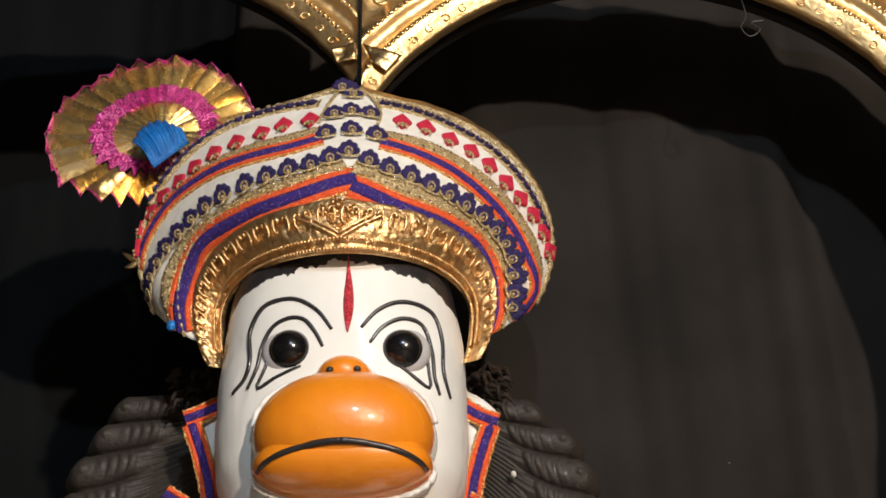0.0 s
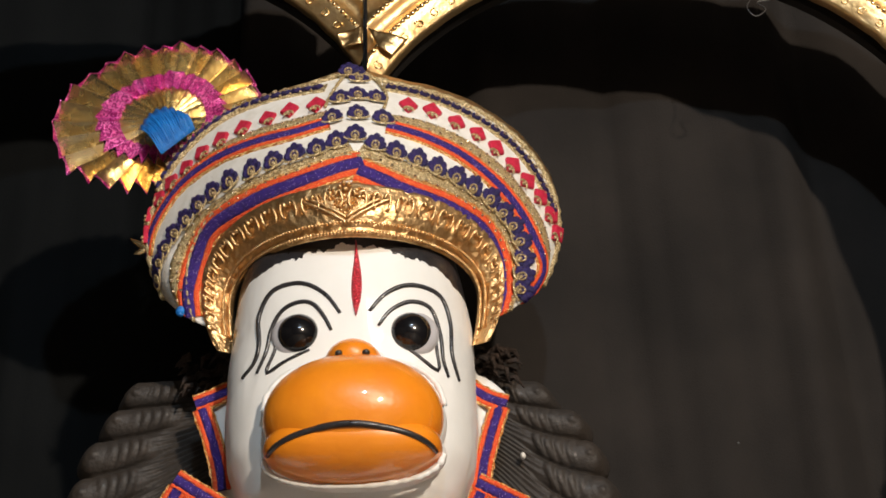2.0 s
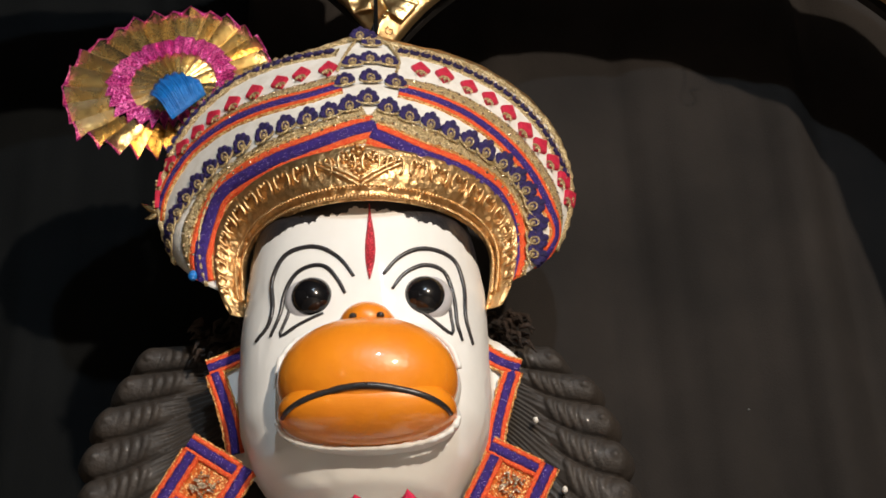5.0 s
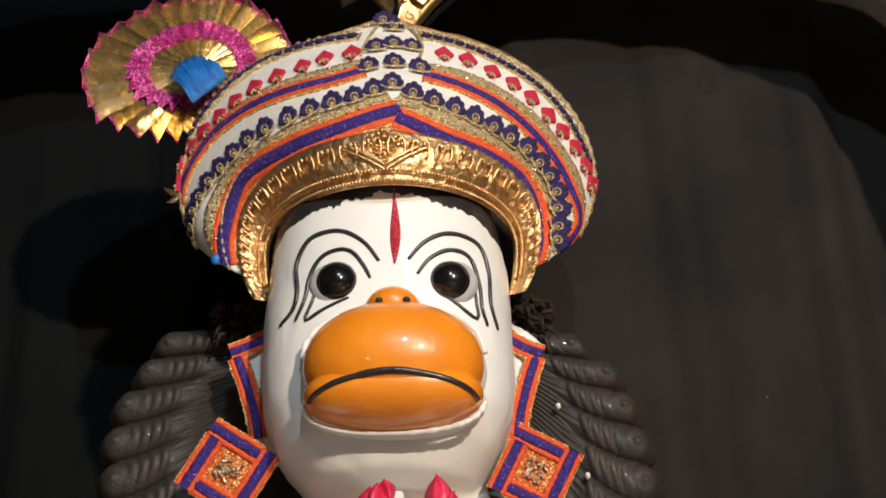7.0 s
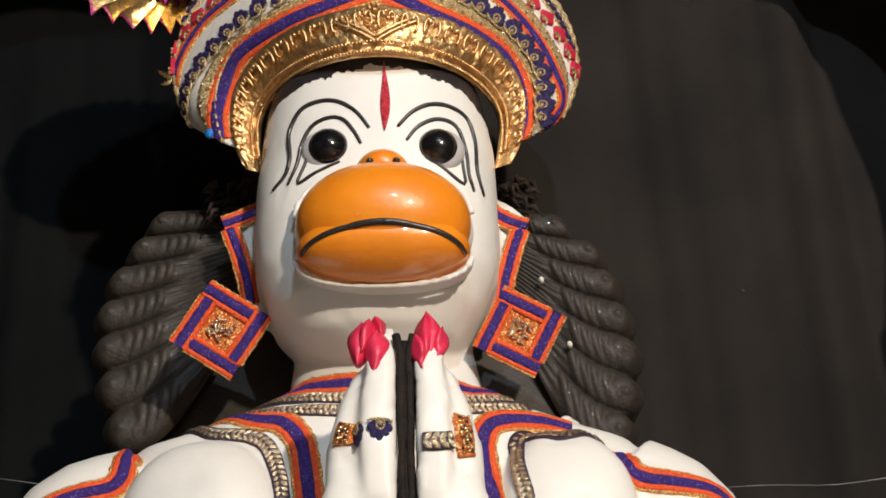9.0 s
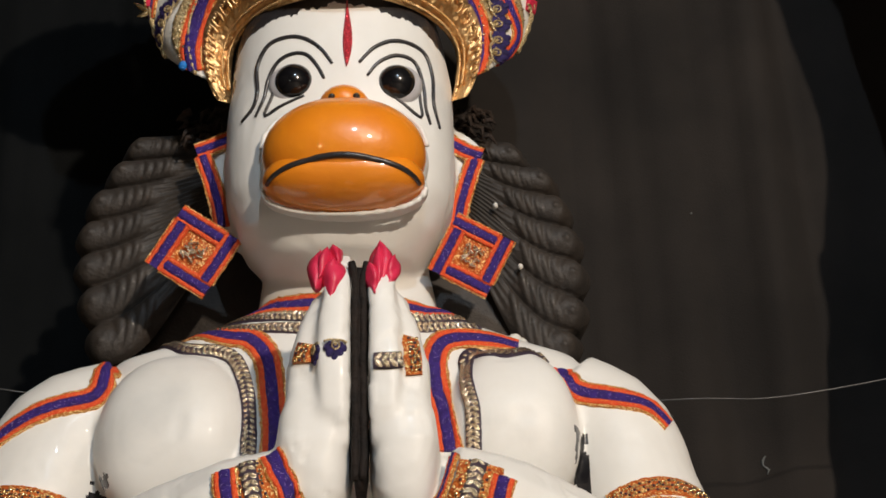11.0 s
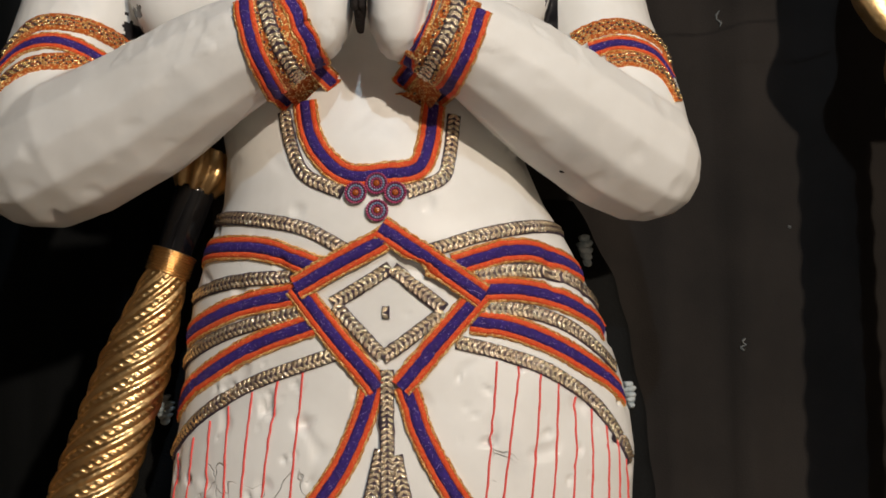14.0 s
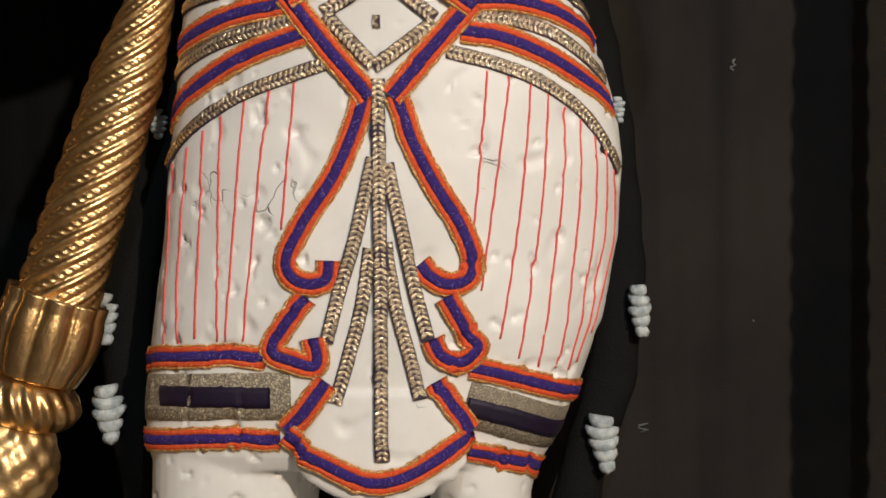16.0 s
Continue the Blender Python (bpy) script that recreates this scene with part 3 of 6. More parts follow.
# carved hair: rows of locks ending in curls
LOCKS = (
    (-1, ((-0.345, 2.612), (-0.369, 2.572), (-0.397, 2.520), (-0.409, 2.466), (-0.408, 2.412), (-0.398, 2.357), (-0.381, 2.293))),
    (1, ((0.222, 2.593), (0.268, 2.549), (0.288, 2.498), (0.302, 2.444), (0.308, 2.388), (0.303, 2.327), (0.289, 2.274))),
)
loft(fb, [flat(2.18, -0.24, 0.20, 0.03, 0.14, 2.4), flat(2.26, -0.32, 0.25, 0.040, 0.15, 2.6), flat(2.40, -0.35, 0.262, 0.052, 0.16, 2.6), flat(2.52, -0.33, 0.24, 0.052, 0.16, 2.5), flat(2.60, -0.27, 0.19, 0.035, 0.15, 2.3), flat(2.66, -0.18, 0.12, 0.03, 0.13, 2.2)], 48, 6)
for s, ends in LOCKS:
    # each side one carved sheet: strands fan out from the ear, gather into banded locks and end in scrolls
    rx = -0.178 if s < 0 else 0.118
    n, fine, steps = len(ends), 24, 96
    ks = [-0.5] + list(range(n)) + [n - 0.5]
    xs = [ends[0][0] - s * 0.014] + [e[0] for e in ends] + [ends[-1][0] - s * 0.012]
    zs = [ends[0][1] + 0.022] + [e[1] for e in ends] + [ends[-1][1] - 0.030]
    rows = []
    for i in range(n * fine + 1):
        v = -0.5 + i / fine
        k = min(n - 1, max(0, int(math.floor(v + 0.5))))
        f = max(-1.0, min(1.0, (v - k) * 2))
        ex, ez = float(np.interp(v, ks, xs)), float(np.interp(v, ks, zs))
        cx, cz = ends[k]
        lobe = math.sqrt(max(0.0, 1 - f * f))
        root = Vector((rx, 0.030, 2.605 - 0.023 * v))
        tip = Vector((ex + s * (0.006 + 0.024 * lobe), 0.060, ez))
        c1 = root + Vector(((ex - rx) * 0.40, 0.004, (ez - root.z) * 0.10))
        c2 = Vector((ex - s * 0.085, 0.052, ez + 0.004))
        row = []
        for j in range(steps + 1):
            u = j / steps
            p = root * (1 - u) ** 3 + c1 * 3 * u * (1 - u) ** 2 + c2 * 3 * u * u * (1 - u) + tip * u ** 3
            d = (cx - p.x) * s
            e = min(1.0, max(0.0, (0.115 - d) / 0.05))
            e = e * e * (3 - 2 * e)
            y = p.y - 0.017 * e * lobe ** 0.8 + 0.004 * e
            y -= 0.0042 * (1 - e) * (1 - abs(math.sin(math.pi * (v * 4 + 0.2 * math.sin(u * 5 + k))))) ** 0.7
            band = d + 0.010 * f * f
            if 0.020 < band < 0.078:
                y -= 0.0042 * abs(math.sin(math.pi * (band - 0.020) / 0.0145)) ** 0.6 * lobe ** 0.5
            r = math.hypot(p.x - cx, (p.z - cz) * 0.9)
            if r < 0.023:
                y -= 0.0065 * (1 - (r / 0.023) ** 2) ** 0.5 + 0.0035 * max(0, 1 - (r / 0.006) ** 2)
            y += 0.030 * max(0, u - 0.93) / 0.07 * max(0, -d / 0.03)
            row.append(fb.verts.new((p.x, y, p.z)))
        row.append(fb.verts.new(tip + Vector((-s * 0.004, 0.075, 0))))
        rows.append(row)
    for a, b in zip(rows, rows[1:]):
        for j in range(len(a) - 1):
            fb.faces.new((a[j], a[j + 1], b[j + 1], b[j]) if s > 0 else (a[j], b[j], b[j + 1], a[j + 1])).material_index = 6
for k in range(90):
    # shaggy brown tufts over the temples
    s = -1 if k % 2 else 1
    a = Vector(((-0.225 if s < 0 else 0.155) + random.uniform(-0.04, 0.03), random.uniform(-0.01, 0.03), 2.625 + random.uniform(-0.030, 0.022)))
    b = a + Vector((s * random.uniform(0.006, 0.014), random.uniform(-0.010, 0.0), random.uniform(-0.008, 0.006)))
    c = b + Vector((s * random.uniform(0.002, 0.012), random.uniform(-0.002, 0.010), random.uniform(-0.018, -0.004)))
    tube(fb, [a, b, c], [0.0045, 0.004, 0.0008], 6, 7)

# ---- face, in the statue's own mesh ----
FX = -0.018
near = [e for e in fb.edges if all(2.60 < v.co.z < 2.74 and v.co.y < 0.04 for v in e.verts)]
bmesh.ops.subdivide_edges(fb, edges=near, cuts=2, use_grid_fill=True)
for f in fb.faces:
    c = f.calc_center_median()
    if f.material_index == 0 and c.z > 2.40 and abs(c.x + 0.03) < 0.24:
        dx = c.x + 0.025
        rag = 0.006 * noise.noise((c.x * 75, c.z * 50, 1)) + 0.009 * noise.noise((c.x * 26, 0, 3)) + 0.004 * noise.noise((c.x * 160, c.z * 90, 5)) + 0.014 * math.exp(-(dx / 0.035) ** 2)
        if c.z > 2.688 - 58 * dx ** 4 + rag or c.z > 2.59 and dx < -0.157 + 1.5 * rag or (c.y > 0.02 and abs(dx) < 0.17):
            f.material_index = 2
# torn hollows between chest and arms: dark put in as black faces, not carved
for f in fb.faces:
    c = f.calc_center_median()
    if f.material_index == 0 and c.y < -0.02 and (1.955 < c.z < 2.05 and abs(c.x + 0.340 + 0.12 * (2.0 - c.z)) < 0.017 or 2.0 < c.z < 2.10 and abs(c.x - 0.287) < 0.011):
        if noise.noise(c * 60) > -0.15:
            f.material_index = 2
# chips and smudges in the paint
for place, r, index in (((0.478, -0.08, 1.767), 0.008, 2), ((0.276, -0.2, 1.754), 0.004, 2)):
    at, _ = skin(BODY, place)
    ball(fb, at, (r, 0.0016, r * 0.6), index, 14, 8)
# muzzle: white rim, two lips, nose
ball(fb, (FX, -0.184, 2.456), (0.1135, 0.070, 0.0825), 0, 40, 24, 2.2)
ball(fb, (FX, -0.188, 2.4125), (0.1120, 0.044, 0.0420), 0, 40, 24, 2.6)
ball(fb, (FX, -0.203, 2.455), (0.110, 0.086, 0.080), 1, 56, 36, 2.2)
ball(fb, (FX, -0.207, 2.413), (0.1075, 0.068, 0.0415), 1, 48, 28, 2.7)
ball(fb, (FX, -0.203, 2.530), (0.036, 0.045, 0.029), 1, 28, 18)
ball(fb, (FX, -0.200, 2.510), (0.047, 0.052, 0.032), 1, 28, 18)
ball(fb, (FX, -0.182, 2.522), (0.052, 0.046, 0.040), 0, 24, 16)
# ragged white paint edge round the lips
for cz, rx, rz, w0, w1, yy in ((2.412, 0.1085, 0.0425, -3.05, -0.09, -0.209), (2.456, 0.1115, 0.0815, 0.12, 3.02, -0.204)):
    rim = []
    for k in range(81):
        w = w0 + (w1 - w0) * k / 80
        cw, sw = math.cos(w), math.sin(w)
        q = 1 + 0.016 * noise.noise((k * 0.45, cz * 9, 2))
        rim.append((FX + rx * q * math.copysign(abs(cw) ** 0.8, cw), yy, cz + rz * q * math.copysign(abs(sw) ** 0.8, sw)))
    tube(fb, rim, [0.0034 + 0.0016 * noise.noise((k * 0.6, 4, cz)) for k in range(81)], 8)
# dark board between the palms
loft(fb, [((0.007, -0.288, z), (w, 0, 0), (0, 0.046, 0), 3.0) for z, w in ((1.972, 0.006), (1.995, 0.0085), (2.03, 0.0098), (2.08, 0.0088), (2.11, 0.0075), (2.14, 0.0092), (2.19, 0.0105), (2.23, 0.0105), (2.238, 0.0105))], 20, 8)
for s in (-1, 1):
    # two crumpled dark strips over the seam, parting in a notch at the top
    strip_pts = [(0.007 + s * (0.0046 + 0.0018 * noise.noise((z * 30, s, 2)) + 0.005 * max(0, z - 2.225) / 0.02), -0.332 + 0.003 * noise.noise((z * 40, s, 7)), z) for z in np.linspace(1.978, 2.245, 34).tolist()]
    tube(fb, strip_pts, [0.0046 + 0.0012 * noise.noise((k * 0.6, s, 5)) for k in range(34)], 8, 8)

STATUE = BVHTree.FromBMesh(fb)


def face_line(pts, r, index, lift=0.0005):
    """A painted line with some relief, laid on the face."""
    line = [skin(STATUE, p, lift)[0] for p in spline(pts, 0.006)]
    n = len(line)
    tube(fb, line, [r * (0.55 + 0.45 * math.sin(math.pi * (k + 0.5) / n) ** 0.4) * (1 + 0.12 * noise.noise((k * 0.4, r * 900, 0))) for k in range(n)], 8, index)


def face_mark(pts):
    """The upright red mark: a flat spindle."""
    line = [skin(STATUE, p, 0.001)[0] for p in spline(pts, 0.006)]
    n = len(line)
    loft(fb, [(p, (0.0068 * math.sin(math.pi * (0.04 + 0.93 * (k / (n - 1)) ** 1.5)), 0, 0), (0, 0.004, 0), 2.0) for k, p in enumerate(line)], 12, 5)


# painted lines, eyes and mark of the face
face_line([(-0.161, -0.166, 2.533), (-0.145, -0.179, 2.549), (-0.139, -0.183, 2.572), (-0.141, -0.181, 2.611), (-0.127, -0.19, 2.64), (-0.104, -0.198, 2.648), (-0.078, -0.204, 2.645), (-0.052, -0.207, 2.626), (-0.035, -0.206, 2.601)], 0.0033, 2)
face_line([(-0.141, -0.182, 2.532), (-0.13, -0.188, 2.556), (-0.123, -0.191, 2.588), (-0.11, -0.197, 2.611), (-0.089, -0.203, 2.62), (-0.07, -0.206, 2.616), (-0.055, -0.205, 2.597), (-0.046, -0.205, 2.578)], 0.003, 2)
face_line([(-0.115, -0.194, 2.58), (-0.118, -0.193, 2.557), (-0.128, -0.189, 2.529), (-0.103, -0.197, 2.541), (-0.073, -0.202, 2.553)], 0.0024, 2)
face_line([(0.002, -0.205, 2.603), (0.022, -0.203, 2.627), (0.048, -0.196, 2.642), (0.074, -0.185, 2.643), (0.093, -0.17, 2.634), (0.103, -0.164, 2.602), (0.104, -0.165, 2.557), (0.112, -0.153, 2.525)], 0.0033, 2)
face_line([(0.013, -0.202, 2.583), (0.029, -0.201, 2.605), (0.055, -0.196, 2.619), (0.079, -0.184, 2.613), (0.09, -0.178, 2.581), (0.093, -0.175, 2.545), (0.099, -0.168, 2.524)], 0.003, 2)
face_line([(0.082, -0.182, 2.582), (0.085, -0.18, 2.555), (0.086, -0.179, 2.529), (0.056, -0.193, 2.549), (0.038, -0.198, 2.56)], 0.0024, 2)
mouth = []
for k in range(41):
    dx = -0.099 + 0.199 * k / 40
    z = 2.4195 - 1.9 * dx * dx
    depth = -0.20
    for cy, cz, rx, ry, rz, pw in ((-0.203, 2.455, 0.110, 0.086, 0.080, 2.2), (-0.207, 2.413, 0.1075, 0.068, 0.0415, 2.7)):
        ring = math.sqrt(max(0.0, 1 - ((z - cz) / rz) ** 2))
        if abs(dx) < rx * ring:
            depth = min(depth, cy - ry * ring * (1 - (abs(dx) / (rx * ring)) ** pw) ** (1 / pw))
    mouth.append(Vector((FX + dx, depth, z)))
tube(fb, mouth, [0.0042 * (0.6 + 0.4 * math.sin(math.pi * (k + 0.5) / 41) ** 0.5) * (1 + 0.12 * noise.noise((k * 0.4, 4, 0))) for k in range(41)], 8, 2)
face_mark([(-0.015, -0.204, 2.705), (-0.014, -0.206, 2.669), (-0.014, -0.208, 2.632), (-0.015, -0.206, 2.597)])
for ex, ey, ez in ((-0.088, -0.201, 2.578), (0.053, -0.196, 2.577)):
    ball(fb, (ex, ey + 0.012, ez), (0.036, 0.018, 0.033), 4, 24, 14)
    ball(fb, (ex, ey + 0.008, ez), (0.0275, 0.027, 0.0275), 3, 32, 20)
for nx in (-0.033, 0.0):
    ball(fb, (nx, -0.2435, 2.527), (0.0050, 0.005, 0.0042), 2, 12, 8)

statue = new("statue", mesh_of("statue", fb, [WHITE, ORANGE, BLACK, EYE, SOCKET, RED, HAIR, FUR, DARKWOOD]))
tagged(statue, "white painted plaster statue, joined palms, orange muzzle, dark carved hair", "statue")

# ---- the crown ----
crown = thing("crown", "white cloth crown with gold band, violet ribbons and embroidered borders", "crown")


def crown_point(a, u, lift=0.0):
    """A place on the crown's front: a is the angle from its top, u runs from the inner edge to the rim."""
    rx, rz, zc = 0.165 + 0.130 * u, 0.105 + 0.138 * u, 2.610 + 0.120 * u
    sx = math.sin(a)
    if abs(a) > math.pi / 2:
        sx = math.copysign(1 - (1 - abs(sx)) * (0.25 + 0.75 * u), a)
    x = -0.024 - 0.006 * u + rx * sx
    zp = zc + rz * math.cos(a) + 0.014 * u * math.exp(-(a / 0.16) ** 2)
    s2 = math.sin(a) ** 2 if abs(a) < math.pi / 2 else 1.0
    y = (-0.224 + 0.135 * s2) * (1 - u ** 1.5) + (-0.145 + 0.10 * s2) * u ** 1.5 - 0.034 * math.sin(math.pi * u) - lift
    return Vector((x, y, zp + 0.60 * (y + 0.2)))


AEND = radians(116)


def crown_sheet(u0, u1, lift, n=120, m=16, back=0.0, relief=None, aend=AEND):
    bm, rows = bmesh.new(), []
    for i in range(n + 1):
        a = -aend + 2 * aend * i / n
        row = [bm.verts.new(crown_point(a, u0 + (u1 - u0) * j / m, lift + (relief(a, j / m) if relief else 0))) for j in range(m + 1)]
        if back:
            row += [bm.verts.new(crown_point(a, u0 + (u1 - u0) * j / m, -back)) for j in range(m, -1, -1)]
        rows.append(row)
    for p, q in zip(rows, rows[1:]):
        for j in range(len(p) - 1):
            bm.faces.new((p[j], p[j + 1], q[j + 1], q[j]))
        if back:
            bm.faces.new((p[-1], p[0], q[0], q[-1]))
    if back:
        bm.faces.new(rows[0][::-1])
        bm.faces.new(rows[-1])
    return bm


bm = crown_sheet(0.02, 1.0, 0.0, back=0.05)
bmesh.ops.recalc_face_normals(bm, faces=bm.faces)
CROWN = BVHTree.FromBMesh(bm)
part("crown_body", bm, CLOTH, crown, "stiff white cloth")


def band_relief(a, v):
    w = 0.006 * math.sin(math.pi * v) + 0.004 * (v < 0.12)
    return w + 0.0022 * noise.noise((a * 16, v * 5, 3)) + 0.0022 * noise.noise((a * 34, v * 10, 8))


bm = crown_sheet(0.0, 0.305, 0.005, 220, 22, 0.002, band_relief, radians(132))
bmesh.ops.recalc_face_normals(bm, faces=bm.faces)
part("gold_band", bm, GOLDCROWN, crown, "embossed dull gold band")
bm, rows = bmesh.new(), []
for i in range(121):
    a = -AEND + 2 * AEND * i / 120
    row = []
    for j in range(9):
        u = 0.82 + 0.24 * j / 8 + (0.012 * noise.noise((a * 9, 0, 2)) if j == 8 else 0)
        p = crown_point(a, u, -0.055 - 0.02 * j / 8)
        row.append(bm.verts.new(p))
    rows.append(row)
for p, q in zip(rows, rows[1:]):
    for j in range(8):
        bm.faces.new((p[j], p[j + 1], q[j + 1], q[j]))
rim = part("gold_back_rim", bm, GOLDCROWN, crown, "thin gold sheet rim behind the cloth")
so = rim.modifiers.new("thickness", "SOLIDIFY")
so.thickness = 0.002


# ---- trims ----
def frames_on(pts, tree, lift, step=0.004):
    """Points along a line laid on a surface, each with its normal and the direction across."""
    line = [skin(tree, p)[0] for p in spline(pts, step)]
    out = []
    for k, p in enumerate(line):
        d = (line[min(k + 2, len(line) - 1)] - line[max(k - 2, 0)]).normalized()
        _, n = skin(tree, p)
        if k:
            n = (n + 2 * out[-1][1]).normalized()
        side = n.cross(d).normalized()
        out.append((p + n * lift, n, side, d))
    return out


def onward(pts, tree, first=0.0, last=0.0):
    """Carries a line further over the surface past its first and last points."""
    line = [Vector(p) for p in pts]
    for length in (first, last):
        line.reverse()
        d = (line[-1] - line[-2]).normalized()
        for k in range(int(round(length / 0.01))):
            p, n = skin(tree, line[-1] + d * 0.01)
            d = (p - line[-1]).normalized()
            line.append(p)
    return [tuple(p) for p in line]


def strip(bm, fr, o0, o1, h, rag=0.0, tree=None):
    """A padded strip from o0 to o1 across the line, h high, with a ragged pile."""
    rows = []
    for k, (p, n, s, d) in enumerate(fr):
        j0, j1 = (random.uniform(-rag, rag) for _ in range(2))
        row = []
        for o, l in ((o0 + j0, -0.002), (o0 + j0, h * 0.6), (o0 * 0.7 + o1 * 0.3, h * random.uniform(0.85, 1.15)), (o0 * 0.3 + o1 * 0.7, h * random.uniform(0.85, 1.15)), (o1 + j1, h * 0.6), (o1 + j1, -0.002)):
            q = p + s * o
            if tree:
                near, nn = skin(tree, q)
                q = near + n * max(0.0008, (p - skin(tree, p)[0]).length)
            row.append(bm.verts.new(q + n * l))
        rows.append(row)
    for a, b in zip(rows, rows[1:]):
        for k in range(5):
            bm.faces.new((a[k], a[k + 1], b[k + 1], b[k]))
    bm.faces.new(rows[0])
    bm.faces.new(rows[-1][::-1])
    return bm


def ribbon(pts, tree, width, label="", group="", parent=None, lift=0.0015):
    fr = frames_on(pts, tree, lift)
    w = width
    top = parent or thing("woven_ribbon", label, "ribbon", group=group)
    core = part("violet_stripe", strip(bmesh.new(), fr, -0.215 * w, 0.215 * w, 0.0036, 0.0006, tree), BLUE, top, "violet yarn stripe")
    for s in (-1, 1):
        a, b = sorted((s * 0.20 * w, s * 0.43 * w))
        part("orange_stripe", strip(bmesh.new(), fr, a, b, 0.0030, 0.0007, tree), ORANGEYARN, core if parent else top, "orange-red yarn stripe")
        a, b = sorted((s * 0.405 * w, s * 0.53 * w))
        part("gold_edging", strip(bmesh.new(), fr, a, b, 0.0020, 0.0011, tree), GOLDYARN, core if parent else top, "gold tinsel edging")
    return top


def plait(pts, tree, width, label, group, lift=0.0015):
    fr = frames_on(pts, tree, lift)
    top = thing("plaited_cord", label, "cord", group=group)
    part("cord_backing", strip(bmesh.new(), fr, -width / 2, width / 2, 0.0022, 0.0004, tree), PLAITBACK, top, "dark purple backing cord")
    bm = bmesh.new()
    for k in range(1, len(fr) - 1, 2):
        p, n, s, d = fr[k]
        n = (n + Vector((random.uniform(-0.15, 0.15), 0, random.uniform(-0.15, 0.15)))).normalized()
        for side in (-1, 1):
            c = p + s * side * width * 0.22 + n * 0.0028
            ax = (s * side * 0.8 + d * 0.75).normalized()
            bx = n.cross(ax)
            la, lb = width * 0.33, 0.0037
            t = bm.verts.new(c + n * 0.0020)
            ring = [bm.verts.new(c + ax * la * x + bx * lb * y - n * 0.0008) for x, y in ((1, 0), (0.35, 0.9), (-0.5, 0.8), (-1, 0), (-0.5, -0.8), (0.35, -0.9))]
            for i in range(6):
                bm.faces.new((t, ring[i], ring[(i + 1) % 6]))
    bmesh.ops.recalc_face_normals(bm, faces=bm.faces)
    tagged(part("gold_plait", bm, PLAIT, top, "flattened gold plait"), kind="stuff")
    return top


def gold_band(pts, tree, width, label, group, lift=0.0015):
    fr = frames_on(pts, tree, lift)
    top = thing("glitter_band", label, "band", group=group)
    part("band_ground", strip(bmesh.new(), fr, -width / 2, width / 2, 0.0024, 0.0008, tree), ORANGEBAND, top)
    bm, dark = bmesh.new(), bmesh.new()
    for k in range(1, len(fr) - 1):
        p, n, s, d = fr[k]
        for o in (-0.2, 0.0, 0.2):
            q = p + s * width * o * (1 + 0.3 * random.uniform(-1, 1)) + n * 0.0034
            if (k + round(o * 5)) % 3:
                ball(bm, q, (0.0023, 0.0017, 0.0023), 0, 6, 4)
            else:
                ball(dark, q, (0.0019, 0.0014, 0.0019), 0, 6, 4)
    tagged(part("gold_stitching", bm, GOLDBEAD, top, "knobbly gold stitching"), kind="stuff")
    tagged(part("dark_stitching", dark, PLAITBACK, top, "dark purple stitching"), kind="stuff")
    return top


def lace(pts, tree, width, parent):
    fr = frames_on(pts, tree, 0.0008)
    edge = part("lace_border", strip(bmesh.new(), fr, -width / 2, width / 2, 0.0016, 0.0015, tree), BRAID, parent, "pale gold lace border")
    bm = bmesh.new()
    for k in range(0, len(fr), 2):
        p, n, s, d = fr[k]
        ball(bm, p + s * width * 0.28 * (1 if k % 4 else -1) + n * 0.002, (0.0026, 0.002, 0.0026), 0, 6, 4)
    tagged(part("lace_knotwork", bm, PLAIT, edge), kind="stuff")


def pose_on(p, n, up):
    """A pose on a surface: x across, y towards up, z along the normal."""
    y = (up - n * up.dot(n)).normalized()
    x = y.cross(n)
    return Matrix.Translation(p) @ Matrix((x, y, n)).transposed().to_4x4()


bm = bmesh.new()
for cx, cy, rx, ry in ((0, 0.0085, 0.0050, 0.0066), (-0.0062, 0.0052, 0.0046, 0.0056), (0.0062, 0.0052, 0.0046, 0.0056), (-0.0098, -0.0012, 0.0042, 0.0050), (0.0098, -0.0012, 0.0042, 0.0050), (0, 0.0005, 0.0080, 0.0070), (-0.0066, -0.0062, 0.0032, 0.0030), (0.0066, -0.0062, 0.0032, 0.0030)):
    ball(bm, (cx, cy, 0.0012), (rx, ry, 0.0022), 0, 12, 6)
FLOWER = mesh_of("flower", bm, NAVY)
bm = bmesh.new()
ring = [(0.0045 * math.cos(w), -0.0045 + 0.0054 * math.sin(w), 0.0036) for w in [2 * math.pi * k / 14 for k in range(15)]]
tube(bm, ring, 0.0012, 6)
ball(bm, (0, -0.0055, 0.0034), (0.0024, 0.0026, 0.0016), 0, 8, 5)
tube(bm, [(0.0135 * math.cos(w), -0.0075 - 0.0035 * math.sin(w), 0.0020) for w in [math.pi * k / 8 for k in range(9)]], 0.0013, 6)
FLOWEREYE = mesh_of("flower_eye", bm, BRAID)
bm = bmesh.new()
loft(bm, [((0, 0.001, z), (r, 0, 0), (0, r * 1.28, 0), 1.05) for z, r in ((-0.004, 0.0128), (0.0016, 0.0128), (0.0028, 0.0105))], 16)
DIAMOND = mesh_of("diamond", bm, CRIMSON, smooth=False)
bm = bmesh.new()
tube(bm, [(0.0062 * math.cos(w), -0.0140 + 0.0058 * math.sin(w), 0.003) for w in [math.pi * (1 - k / 8) for k in range(9)]], 0.0016, 6)
ball(bm, (0, -0.0130, 0.003), (0.0026, 0.0026, 0.002), 0, 8, 5)
SCALLOP = mesh_of("scallop", bm, BRAID)


